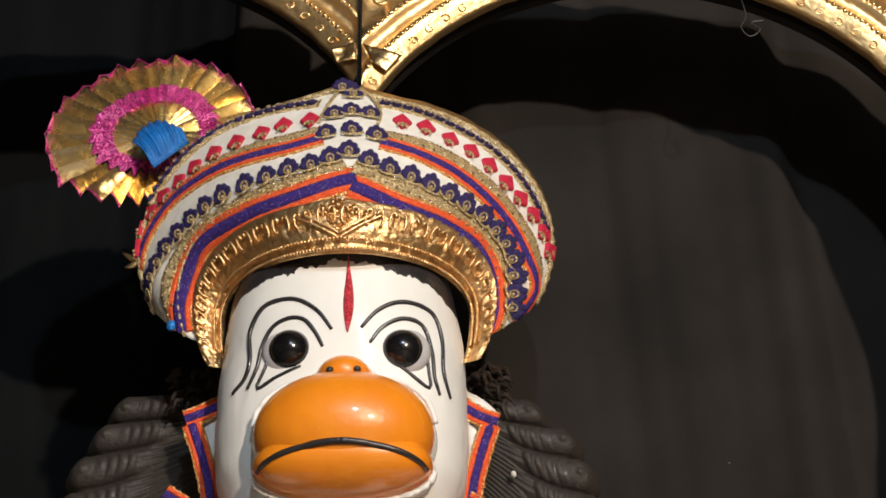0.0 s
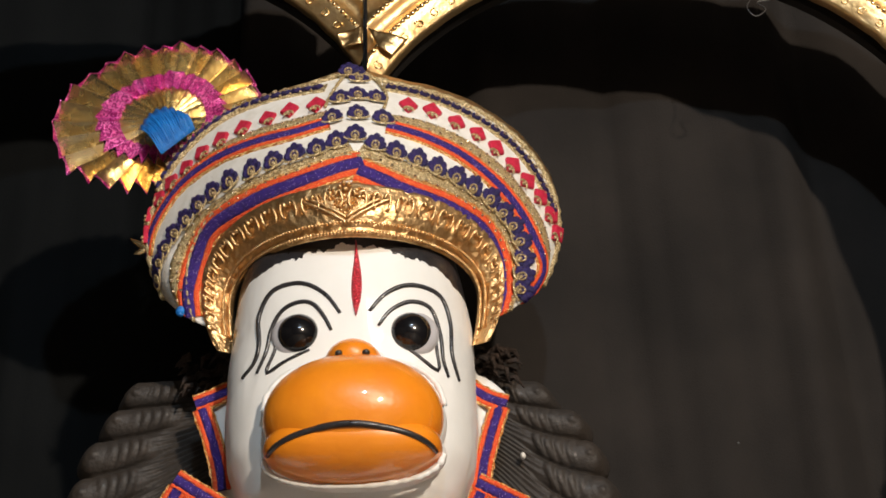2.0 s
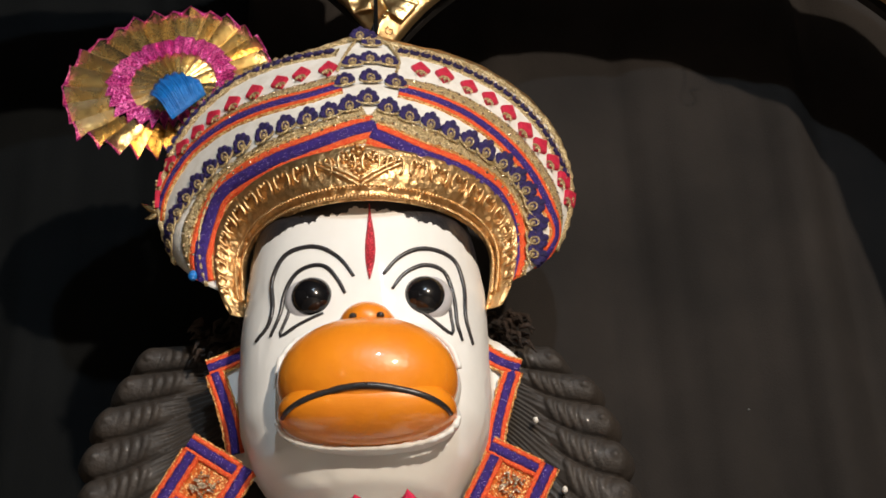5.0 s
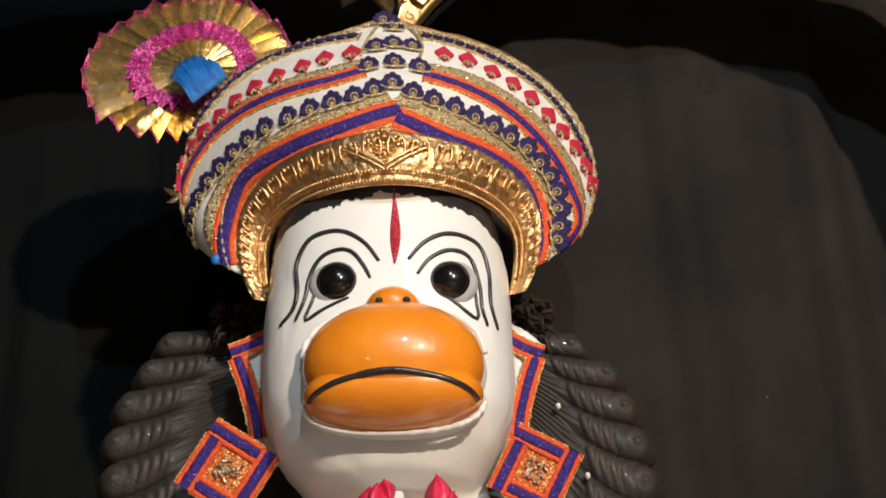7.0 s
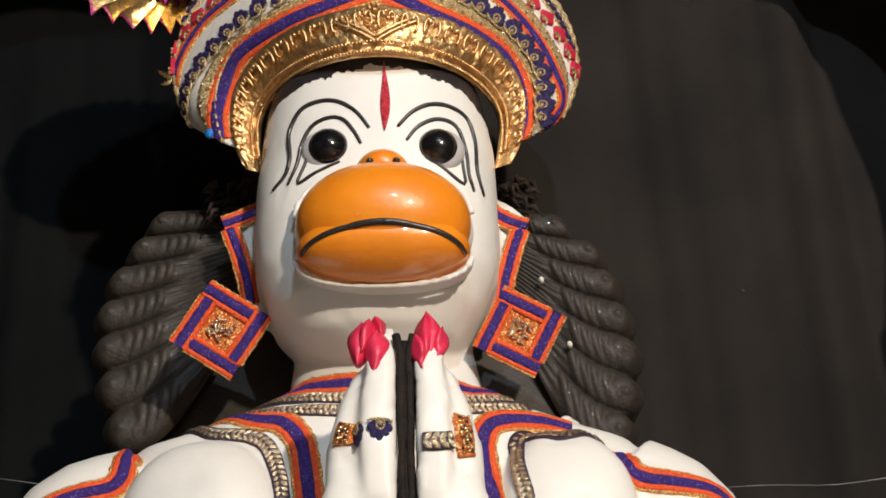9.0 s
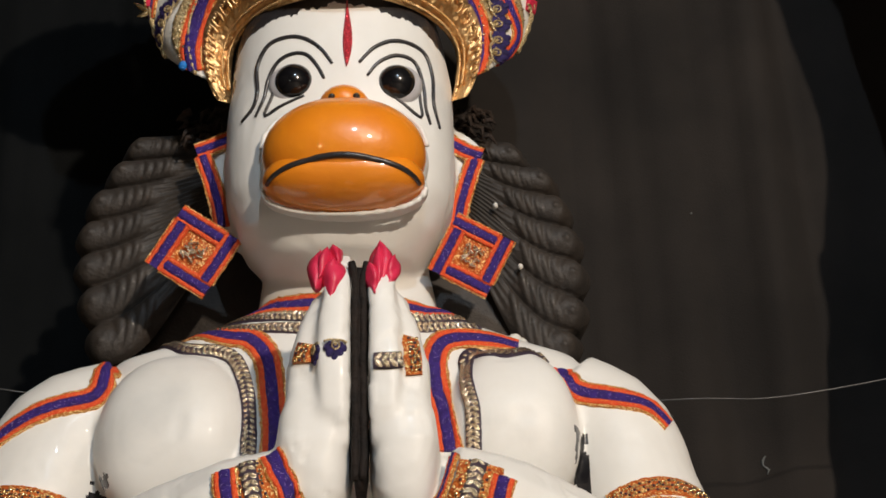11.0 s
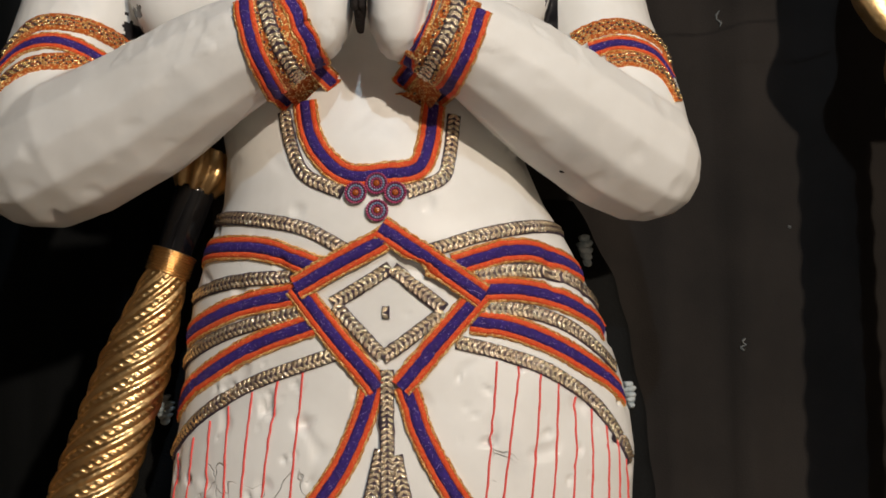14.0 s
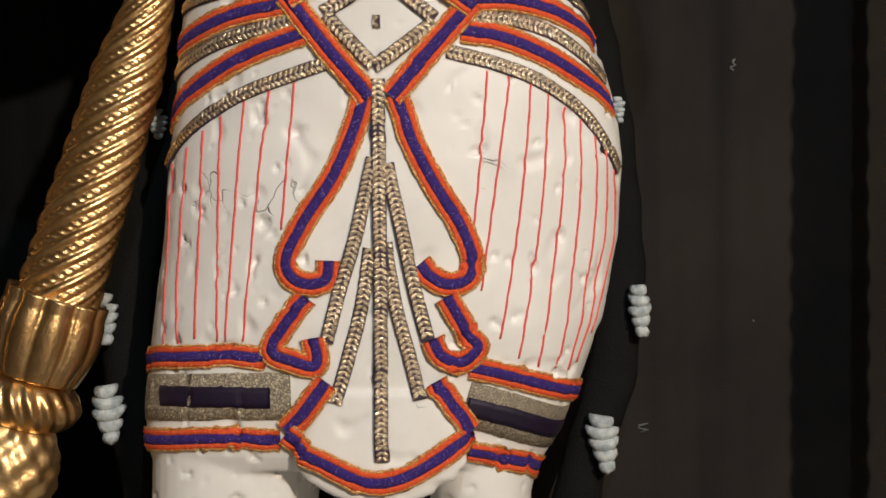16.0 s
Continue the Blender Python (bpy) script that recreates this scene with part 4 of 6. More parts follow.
def motif_row(pts, count, tree, kind, parent):
    """Embroidered motifs on the crown, pointing away from its middle; count 0 puts one on each point."""
    places = [Vector(p) for p in pts]
    for p in places:
        at, n = skin(tree, p, 0.0022)
        up = at - Vector((-0.02, -0.17, 2.60))
        m = pose_on(at, n, up)
        if kind == "flower":
            ob = new("flower", FLOWER)
            sub = new("flower_eye", FLOWEREYE)
        else:
            ob = new("diamond", DIAMOND)
            sub = new("scallop", SCALLOP)
        ob.matrix_world = m @ pose(0, 0, 0, 0, 0, random.uniform(-6, 6)) @ Matrix.Scale(random.uniform(1.04, 1.14), 4) @ Matrix.Diagonal((1, 1.32 if kind == "flower" else 1.18, 1, 1))
        ob.parent = parent
        sub.parent = ob


def chain_row(pts, tree, parent):
    fr = frames_on(pts, tree, 0.001)
    edge = part("chain_border", strip(bmesh.new(), fr, -0.0105, 0.0105, 0.0012, 0.0012, tree), BRAID, parent, "pale gold border with navy links")
    bm = bmesh.new()
    for k in range(3, len(fr) - 2, 4):
        p, n, s, d = fr[k]
        a = d * 0.0075 + s * 0.004
        tube(bm, [p - a + n * 0.002, p - a * 0.5 + s * 0.002 + n * 0.0032, p + n * 0.0036, p + a * 0.5 - s * 0.002 + n * 0.0032, p + a + n * 0.002], [0.0016, 0.0042, 0.0052, 0.0042, 0.0016], 8)
    tagged(part("navy_chain", bm, NAVY, edge), kind="stuff")
    bm = bmesh.new()
    for k in range(3, len(fr) - 2, 4):
        p, n, s, d = fr[k]
        c = p + n * 0.0082 - s * 0.001
        tube(bm, [c + d * 0.0030 * math.cos(w) + s * 0.0030 * math.sin(w) for w in [2 * math.pi * i / 8 for i in range(9)]], 0.0009, 5)
        c = p + d * 0.008 + n * 0.003
        ball(bm, c + s * 0.006, 0.0022, 0, 6, 4)
        ball(bm, c - s * 0.006, 0.0022, 0, 6, 4)
    tagged(part("gold_chain", bm, BRAID, edge), kind="stuff")


def cord(pts, tree, r, parent, lift=0.003, material=None):
    line = [skin(tree, p, lift)[0] for p in (spline(pts, 0.004) if material is None else even(pts, 0.004))]
    bm = bmesh.new()
    tube(bm, line, [r * (1 + 0.25 * math.sin(k * 1.7)) for k in range(len(line))], 7)
    part("gold_cord", bm, material or BRAID, parent)


def finger_flowers(pts):
    top = thing("finger_ornament", "navy and gold embroidered flowers on the fingers", "ornament")
    for p in pts:
        at, n = skin(STATUE, p, 0.001)
        ob, sub = new("flower", FLOWER), new("flower_eye", FLOWEREYE)
        ob.matrix_world = pose_on(at, n, Vector((0, 0, -1))) @ Matrix.Scale(1.0, 4)
        ob.parent, sub.parent = top, ob


def rosettes(pts):
    top = thing("bead_pendant", "four small beaded rosettes hanging from the necklace", "pendant")
    for p in pts:
        at, n = skin(STATUE, p, 0.004)
        m = pose_on(at, n, Vector((0, 0, 1)))
        bm = bmesh.new()
        loft(bm, [((0, 0, z), (r, 0, 0), (0, r, 0), 2.0) for z, r in ((-0.003, 0.015), (0.001, 0.0155), (0.0025, 0.012))], 20)
        disc = part("rosette_disc", bm, PLAITBACK, top)
        disc.matrix_world = m
        for r, count, size, material in ((0.0142, 24, 0.0021, BEADPINK), (0.0100, 17, 0.0019, BEADBLUE), (0.0068, 12, 0.0018, BEADPINK)):
            bm = bmesh.new()
            for k in range(count):
                w = 2 * math.pi * k / count
                ball(bm, (r * math.cos(w), r * math.sin(w), 0.0030), size, 0, 6, 4)
            tagged(part("bead_ring", bm, material, disc), kind="stuff")
        bm = bmesh.new()
        ball(bm, (0, 0, 0.003), (0.0048, 0.0048, 0.003), 0, 10, 6)
        part("amber_bead", bm, AMBER, disc)


def mesh_band(pts, tree, width, inner, inner_width):
    top = thing("mesh_hem_band", "glittering grey-gold mesh hem with a purple velvet bar", "band", group="hem trims")
    part("mesh_ground", strip(bmesh.new(), frames_on(pts, tree, 0.001), -width / 2, width / 2, 0.0016, 0.0004, tree), GREYLACE, top)
    part("velvet_bar", strip(bmesh.new(), frames_on(inner, tree, 0.0032), -inner_width / 2, inner_width / 2, 0.0014, 0.0002, tree), PURPLE, top, "dark purple velvet bar")


def thread(pts):
    line = [skin(STATUE, p, 0.0004)[0] for p in spline(pts, 0.012)]
    line = [p + Vector((random.uniform(-0.0006, 0.0006), 0, 0)) for p in line]
    bm = bmesh.new()
    tube(bm, line, [0.0017 * (1 + 0.25 * noise.noise((k * 0.7, line[0].x * 40, 1))) for k in range(len(line))], 6)
    tagged(part("red_thread", bm, THREADRED), "thin red thread running down the white skirt", "thread", group="skirt threads")


# crown: ribbons, lace, embroidered rows
ribbon([(-0.243, -0.107, 2.651), (-0.248, -0.109, 2.699), (-0.236, -0.117, 2.745), (-0.213, -0.143, 2.773), (-0.151, -0.193, 2.78), (-0.083, -0.228, 2.785), (-0.004, -0.234, 2.807)], CROWN, 0.044, parent=crown, lift=0.001)
ribbon([(-0.321, -0.045, 2.782), (-0.318, -0.054, 2.816), (-0.296, -0.075, 2.849), (-0.264, -0.102, 2.872), (-0.213, -0.141, 2.883), (-0.158, -0.176, 2.883), (-0.1, -0.2, 2.881), (-0.051, -0.208, 2.89)], CROWN, 0.033, parent=crown, lift=0.001)
lace([(-0.256, -0.104, 2.677), (-0.268, -0.101, 2.713), (-0.266, -0.103, 2.746), (-0.246, -0.119, 2.776), (-0.222, -0.141, 2.791), (-0.175, -0.178, 2.799), (-0.123, -0.211, 2.806), (-0.068, -0.229, 2.813), (-0.018, -0.23, 2.831)], CROWN, 0.024, crown)
lace([(-0.323, -0.045, 2.795), (-0.316, -0.056, 2.834), (-0.291, -0.08, 2.86), (-0.252, -0.111, 2.883), (-0.208, -0.14, 2.897), (-0.16, -0.168, 2.901), (-0.107, -0.189, 2.902), (-0.052, -0.2, 2.909)], CROWN, 0.024, crown)
motif_row([(-0.039, -0.225, 2.847), (-0.065, -0.224, 2.838), (-0.095, -0.217, 2.835), (-0.125, -0.206, 2.832), (-0.155, -0.19, 2.83), (-0.188, -0.169, 2.828), (-0.214, -0.15, 2.823), (-0.236, -0.132, 2.814), (-0.256, -0.115, 2.802), (-0.274, -0.099, 2.789), (-0.288, -0.087, 2.772), (-0.298, -0.076, 2.756), (-0.3, -0.066, 2.739)], 13, CROWN, "flower", crown)
motif_row([(-0.072, -0.181, 2.938), (-0.11, -0.171, 2.938), (-0.141, -0.164, 2.931), (-0.178, -0.148, 2.927), (-0.211, -0.13, 2.921), (-0.24, -0.113, 2.911), (-0.264, -0.097, 2.897), (-0.288, -0.078, 2.885), (-0.308, -0.061, 2.869), (-0.323, -0.044, 2.852), (-0.325, -0.045, 2.821)], 11, CROWN, "diamond", crown)
chain_row([(-0.061, -0.161, 2.982), (-0.108, -0.147, 2.985), (-0.162, -0.129, 2.983), (-0.218, -0.105, 2.973), (-0.267, -0.081, 2.945), (-0.299, -0.062, 2.913), (-0.315, -0.051, 2.881)], CROWN, crown)
cord([(-0.021, -0.145, 3.019), (-0.035, -0.152, 3.007), (-0.052, -0.176, 2.958), (-0.058, -0.19, 2.927)], CROWN, 0.0022, crown)
ribbon([(-0.01, -0.236, 2.794), (0.05, -0.221, 2.77), (0.113, -0.177, 2.763), (0.151, -0.14, 2.752), (0.169, -0.114, 2.722), (0.173, -0.108, 2.676), (0.163, -0.106, 2.635)], CROWN, 0.044, parent=crown, lift=0.001)
ribbon([(0.026, -0.203, 2.884), (0.077, -0.191, 2.872), (0.131, -0.167, 2.853), (0.176, -0.136, 2.825), (0.206, -0.11, 2.794), (0.225, -0.094, 2.758), (0.232, -0.074, 2.718), (0.204, -0.095, 2.666)], CROWN, 0.033, parent=crown, lift=0.001)
lace([(-0.008, -0.229, 2.831), (0.05, -0.219, 2.805), (0.103, -0.191, 2.793), (0.141, -0.161, 2.781), (0.168, -0.134, 2.765), (0.183, -0.116, 2.74), (0.188, -0.11, 2.699), (0.178, -0.11, 2.65)], CROWN, 0.024, crown)
lace([(0.023, -0.197, 2.902), (0.083, -0.179, 2.896), (0.138, -0.156, 2.877), (0.177, -0.132, 2.855), (0.21, -0.106, 2.822), (0.232, -0.086, 2.788), (0.239, -0.074, 2.742)], CROWN, 0.024, crown)
motif_row([(0.012, -0.222, 2.843), (0.039, -0.218, 2.832), (0.067, -0.209, 2.825), (0.093, -0.197, 2.818), (0.118, -0.181, 2.813), (0.14, -0.165, 2.806), (0.164, -0.146, 2.799), (0.181, -0.129, 2.786), (0.195, -0.117, 2.771), (0.204, -0.108, 2.751), (0.205, -0.106, 2.725), (0.204, -0.106, 2.698), (0.201, -0.105, 2.677)], 13, CROWN, "flower", crown)
motif_row([(0.055, -0.169, 2.94), (0.088, -0.159, 2.936), (0.121, -0.149, 2.922), (0.15, -0.136, 2.91), (0.175, -0.123, 2.894), (0.198, -0.11, 2.873), (0.218, -0.095, 2.856), (0.236, -0.079, 2.838), (0.25, -0.064, 2.817), (0.258, -0.054, 2.792)], 10, CROWN, "diamond", crown)
chain_row([(0.019, -0.156, 2.984), (0.071, -0.145, 2.976), (0.134, -0.128, 2.954), (0.18, -0.106, 2.932), (0.22, -0.084, 2.897), (0.244, -0.068, 2.856), (0.257, -0.056, 2.82)], CROWN, crown)
cord([(-0.019, -0.145, 3.019), (0.001, -0.146, 3.01), (0.024, -0.166, 2.962), (0.022, -0.186, 2.926)], CROWN, 0.0022, crown)
motif_row([(-0.021, -0.145, 3.019), (-0.015, -0.154, 3.002), (-0.015, -0.179, 2.955), (-0.038, -0.183, 2.947), (0.011, -0.175, 2.952), (-0.013, -0.202, 2.907), (-0.047, -0.204, 2.901), (0.021, -0.198, 2.9), (-0.015, -0.221, 2.86)], 0, CROWN, "flower", crown)

# ribbons and plaits laid on the statue
ribbon([(-0.202, -0.02, 2.317), (-0.154, -0.06, 2.309), (-0.108, -0.085, 2.3), (-0.079, -0.09, 2.295), (-0.008, -0.095, 2.29), (0.085, -0.08, 2.29), (0.123, -0.05, 2.296)], BODY, 0.03, "violet and orange fringed ribbon round the statue's neck", "neck trims", lift=0.0015)
plait([(-0.237, -0.01, 2.305), (-0.191, -0.05, 2.297), (-0.137, -0.08, 2.284), (-0.079, -0.092, 2.276), (-0.008, -0.095, 2.271), (0.088, -0.085, 2.274), (0.14, -0.05, 2.281)], BODY, 0.017, "antique gold plait below the neck ribbon", "neck trims", lift=0.0015)
plait([(-0.271, -0.02, 2.284), (-0.211, -0.06, 2.276), (-0.151, -0.085, 2.265), (-0.079, -0.095, 2.256), (-0.008, -0.1, 2.252), (0.091, -0.09, 2.257), (0.16, -0.06, 2.261)], BODY, 0.017, "antique gold plait across the upper chest", "neck trims", lift=0.0015)
ribbon([(-0.337, 0.062, 2.284), (-0.286, 0.023, 2.287), (-0.193, -0.074, 2.254), (-0.151, -0.087, 2.243), (-0.126, -0.099, 2.212), (-0.116, -0.116, 2.162), (-0.109, -0.132, 2.104), (-0.108, -0.145, 2.062)], BODY, 0.036, "violet and orange fringed ribbon bent over the chest", "chest trims", lift=0.0015)
plait([(-0.324, 0.064, 2.28), (-0.246, -0.07, 2.238), (-0.191, -0.09, 2.224), (-0.166, -0.099, 2.206), (-0.15, -0.113, 2.163), (-0.143, -0.128, 2.105), (-0.141, -0.14, 2.058)], BODY, 0.021, "antique gold plait beside the chest ribbon", "chest trims", lift=0.0015)
ribbon([(-0.351, -0.044, 2.226), (-0.344, -0.08, 2.193), (-0.354, -0.092, 2.163), (-0.41, -0.1, 2.145), (-0.469, -0.092, 2.113), (-0.484, -0.09, 2.093)], STATUE, 0.034, "violet and orange fringed ribbon over the shoulder", "shoulder trims", lift=0.0015)
gold_band(onward([(-0.527, -0.091, 1.981), (-0.484, -0.116, 2.018), (-0.432, -0.126, 2.023), (-0.385, -0.112, 2.014), (-0.352, -0.078, 1.999)], STATUE, 0, 0.02), STATUE, 0.026, "orange and gold glittering band round the upper arm", "armbands", lift=0.0012)
ribbon(onward([(-0.535, -0.095, 1.953), (-0.488, -0.123, 1.986), (-0.437, -0.132, 1.992), (-0.386, -0.115, 1.974)], STATUE, 0, 0.02), STATUE, 0.026, "narrow violet ribbon between two armbands", "armbands", lift=0.0025)
gold_band(onward([(-0.537, -0.106, 1.916), (-0.491, -0.136, 1.949), (-0.458, -0.141, 1.959), (-0.435, -0.138, 1.961)], STATUE, 0, 0.06), STATUE, 0.026, "orange and gold glittering band round the upper arm", "armbands", lift=0.0012)
gold_band([(-0.119, -0.325, 1.998), (-0.106, -0.337, 1.947), (-0.086, -0.308, 1.911), (-0.069, -0.183, 1.909)], STATUE, 0.060, "wide orange and gold cuff with a plaited middle", "cuffs", lift=0.002)
ribbon([(-0.144, -0.326, 1.989), (-0.132, -0.333, 1.93), (-0.114, -0.3, 1.893), (-0.104, -0.174, 1.895)], STATUE, 0.03, "violet and orange ribbon edging the cuff", "cuffs", lift=0.004)
ribbon([(-0.091, -0.325, 2.008), (-0.075, -0.32, 1.965), (-0.056, -0.293, 1.93), (-0.039, -0.186, 1.922)], STATUE, 0.03, "violet and orange ribbon edging the cuff", "cuffs", lift=0.004)
plait([(-0.119, -0.325, 1.998), (-0.106, -0.337, 1.947), (-0.086, -0.308, 1.911), (-0.077, -0.27, 1.905)], STATUE, 0.019, "gold plait along the middle of the cuff", "cuffs", lift=0.005)
gold_band([(-0.057, -0.343, 2.144), (-0.064, -0.343, 2.116)], STATUE, 0.024, "short orange and gold band on the fingers", "finger bands", lift=0.002)
plait([(-0.103, -0.176, 1.877), (-0.092, -0.187, 1.826), (-0.07, -0.195, 1.781), (-0.018, -0.204, 1.756)], STATUE, 0.02, "antique gold plait along the hanging necklace ribbon", "necklace trims", lift=0.0015)
ribbon([(0.212, -0.072, 2.23), (0.171, -0.078, 2.239), (0.119, -0.087, 2.236), (0.099, -0.1, 2.21), (0.099, -0.113, 2.162), (0.11, -0.125, 2.115), (0.114, -0.14, 2.064)], BODY, 0.036, "violet and orange fringed ribbon bent over the chest", "chest trims", lift=0.0015)
plait([(0.247, -0.068, 2.215), (0.199, -0.12, 2.207), (0.147, -0.094, 2.211), (0.136, -0.135, 2.165), (0.142, -0.159, 2.115), (0.143, -0.15, 2.053)], BODY, 0.021, "antique gold plait beside the chest ribbon", "chest trims", lift=0.0015)
ribbon([(0.269, -0.07, 2.195), (0.283, -0.088, 2.162), (0.33, -0.095, 2.149), (0.383, -0.085, 2.137), (0.407, -0.077, 2.114)], STATUE, 0.034, "violet and orange fringed ribbon over the shoulder", "shoulder trims", lift=0.0015)
gold_band([(0.318, -0.107, 2.001), (0.363, -0.121, 2.018), (0.416, -0.11, 2.017), (0.456, -0.078, 1.994), (0.459, -0.092, 1.969)], STATUE, 0.026, "orange and gold glittering band round the upper arm", "armbands", lift=0.0012)
ribbon([(0.341, -0.119, 1.983), (0.386, -0.127, 1.991), (0.439, -0.112, 1.977), (0.463, -0.102, 1.944)], STATUE, 0.026, "narrow violet ribbon between two armbands", "armbands", lift=0.0025)
gold_band([(0.364, -0.13, 1.963), (0.41, -0.13, 1.967), (0.451, -0.116, 1.946), (0.47, -0.113, 1.907)], STATUE, 0.026, "orange and gold glittering band round the upper arm", "armbands", lift=0.0012)
gold_band([(0.14, -0.328, 1.993), (0.129, -0.336, 1.953), (0.106, -0.31, 1.916), (0.084, -0.187, 1.904)], STATUE, 0.060, "wide orange and gold cuff with a plaited middle", "cuffs", lift=0.002)
ribbon([(0.168, -0.331, 1.976), (0.157, -0.334, 1.936), (0.137, -0.305, 1.898), (0.118, -0.18, 1.9)], STATUE, 0.03, "violet and orange ribbon edging the cuff", "cuffs", lift=0.004)
ribbon([(0.119, -0.316, 2.009), (0.102, -0.325, 1.958), (0.082, -0.293, 1.925), (0.066, -0.186, 1.925)], STATUE, 0.03, "violet and orange ribbon edging the cuff", "cuffs", lift=0.004)
plait([(0.14, -0.328, 1.993), (0.129, -0.336, 1.953), (0.106, -0.31, 1.916), (0.098, -0.18, 1.926)], STATUE, 0.019, "gold plait along the middle of the cuff", "cuffs", lift=0.005)
gold_band([(0.07, -0.34, 2.149), (0.074, -0.344, 2.101)], STATUE, 0.024, "short orange and gold band on the fingers", "finger bands", lift=0.002)
plait([(0.137, -0.179, 1.871), (0.129, -0.192, 1.805), (0.117, -0.2, 1.775), (0.07, -0.207, 1.755)], STATUE, 0.02, "antique gold plait along the hanging necklace ribbon", "necklace trims", lift=0.0015)
plait([(0.028, -0.339, 2.114), (0.045, -0.345, 2.114), (0.062, -0.345, 2.117)], STATUE, 0.02, "short gold plait across the fingers", "finger bands", lift=0.002)
finger_flowers([(-0.021, -0.342, 2.129), (-0.043, -0.345, 2.125)])
ribbon([(-0.074, -0.185, 1.889), (-0.066, -0.192, 1.844), (-0.044, -0.201, 1.804), (-0.009, -0.205, 1.779), (0.042, -0.208, 1.781), (0.084, -0.204, 1.789), (0.1, -0.198, 1.823), (0.108, -0.186, 1.884)], STATUE, 0.034, "violet and orange ribbon hanging as a necklace", "necklace trims", lift=0.0015)
rosettes([(0.029, -0.207, 1.767), (0, -0.206, 1.754), (0.054, -0.208, 1.754), (0.029, -0.207, 1.729)])
plait(onward([(-0.19, -0.118, 1.733), (-0.13, -0.172, 1.721), (-0.072, -0.193, 1.706), (-0.021, -0.201, 1.679)], STATUE, 0.05, 0.01), STATUE, 0.02, "antique gold plait across the waist", "belt trims", lift=0.0015)
plait(onward([(-0.217, -0.105, 1.631), (-0.163, -0.152, 1.639), (-0.097, -0.178, 1.64)], STATUE, 0.05, 0.01), STATUE, 0.02, "antique gold plait across the waist", "belt trims", lift=0.0015)
plait(onward([(-0.236, -0.087, 1.543), (-0.18, -0.138, 1.567), (-0.087, -0.177, 1.59)], STATUE, 0.05, 0.01), STATUE, 0.02, "antique gold plait across the waist", "belt trims", lift=0.0015)
plait(onward([(-0.256, -0.071, 1.42), (-0.213, -0.115, 1.457), (-0.145, -0.151, 1.494), (-0.039, -0.183, 1.529)], STATUE, 0.05, 0.01), STATUE, 0.02, "antique gold plait across the waist", "belt trims", lift=0.0015)
ribbon(onward([(-0.224, -0.07, 1.689), (-0.163, -0.153, 1.686), (-0.113, -0.18, 1.676), (-0.059, -0.191, 1.653)], STATUE, 0.05, 0.01), STATUE, 0.034, "violet and orange fringed ribbon across the waist", "belt trims", lift=0.002)
ribbon(onward([(-0.222, -0.103, 1.582), (-0.163, -0.15, 1.603), (-0.087, -0.179, 1.616)], STATUE, 0.05, 0.01), STATUE, 0.034, "violet and orange fringed ribbon across the waist", "belt trims", lift=0.002)
ribbon(onward([(-0.251, -0.068, 1.482), (-0.197, -0.126, 1.519), (-0.137, -0.157, 1.549), (-0.067, -0.181, 1.572)], STATUE, 0.05, 0.01), STATUE, 0.034, "violet and orange fringed ribbon across the waist", "belt trims", lift=0.002)
plait(onward([(0.272, -0.124, 1.719), (0.213, -0.174, 1.707), (0.164, -0.193, 1.694), (0.112, -0.201, 1.677)], STATUE, 0.05, 0.01), STATUE, 0.02, "antique gold plait across the waist", "belt trims", lift=0.0015)
plait(onward([(0.172, -0.187, 1.641), (0.22, -0.173, 1.65), (0.28, -0.132, 1.648), (0.323, -0.098, 1.632)], STATUE, 0.01, 0.05), STATUE, 0.02, "antique gold plait across the waist", "belt trims", lift=0.0015)
plait(onward([(0.18, -0.18, 1.596), (0.237, -0.163, 1.593), (0.295, -0.138, 1.576), (0.345, -0.103, 1.544)], STATUE, 0.01, 0.05), STATUE, 0.02, "antique gold plait across the waist", "belt trims", lift=0.0015)
plait(onward([(0.148, -0.185, 1.546), (0.203, -0.175, 1.533), (0.268, -0.155, 1.51), (0.336, -0.122, 1.466), (0.383, -0.085, 1.406)], STATUE, 0.01, 0.03), STATUE, 0.02, "antique gold plait across the waist", "belt trims", lift=0.0015)
ribbon(onward([(0.294, -0.123, 1.668), (0.246, -0.16, 1.679), (0.196, -0.18, 1.674), (0.144, -0.195, 1.656)], STATUE, 0.05, 0.01), STATUE, 0.034, "violet and orange fringed ribbon across the waist", "belt trims", lift=0.002)
ribbon(onward([(0.172, -0.184, 1.621), (0.229, -0.168, 1.623), (0.287, -0.139, 1.612), (0.334, -0.102, 1.592)], STATUE, 0.01, 0.05), STATUE, 0.034, "violet and orange fringed ribbon across the waist", "belt trims", lift=0.002)
ribbon(onward([(0.168, -0.182, 1.576), (0.22, -0.169, 1.568), (0.286, -0.146, 1.543), (0.36, -0.098, 1.501)], STATUE, 0.01, 0.05), STATUE, 0.034, "violet and orange fringed ribbon across the waist", "belt trims", lift=0.002)
ribbon(onward([(-0.077, -0.182, 1.62), (-0.029, -0.185, 1.556), (0.025, -0.183, 1.493)], STATUE, 0.01, 0.01), STATUE, 0.035, "violet and orange ribbon forming the belt's diamond", "belt diamond", lift=0.005)
ribbon(onward([(0.166, -0.184, 1.611), (0.116, -0.188, 1.552), (0.067, -0.186, 1.493)], STATUE, 0.01, 0.01), STATUE, 0.035, "violet and orange ribbon forming the belt's diamond", "belt diamond", lift=0.0062)
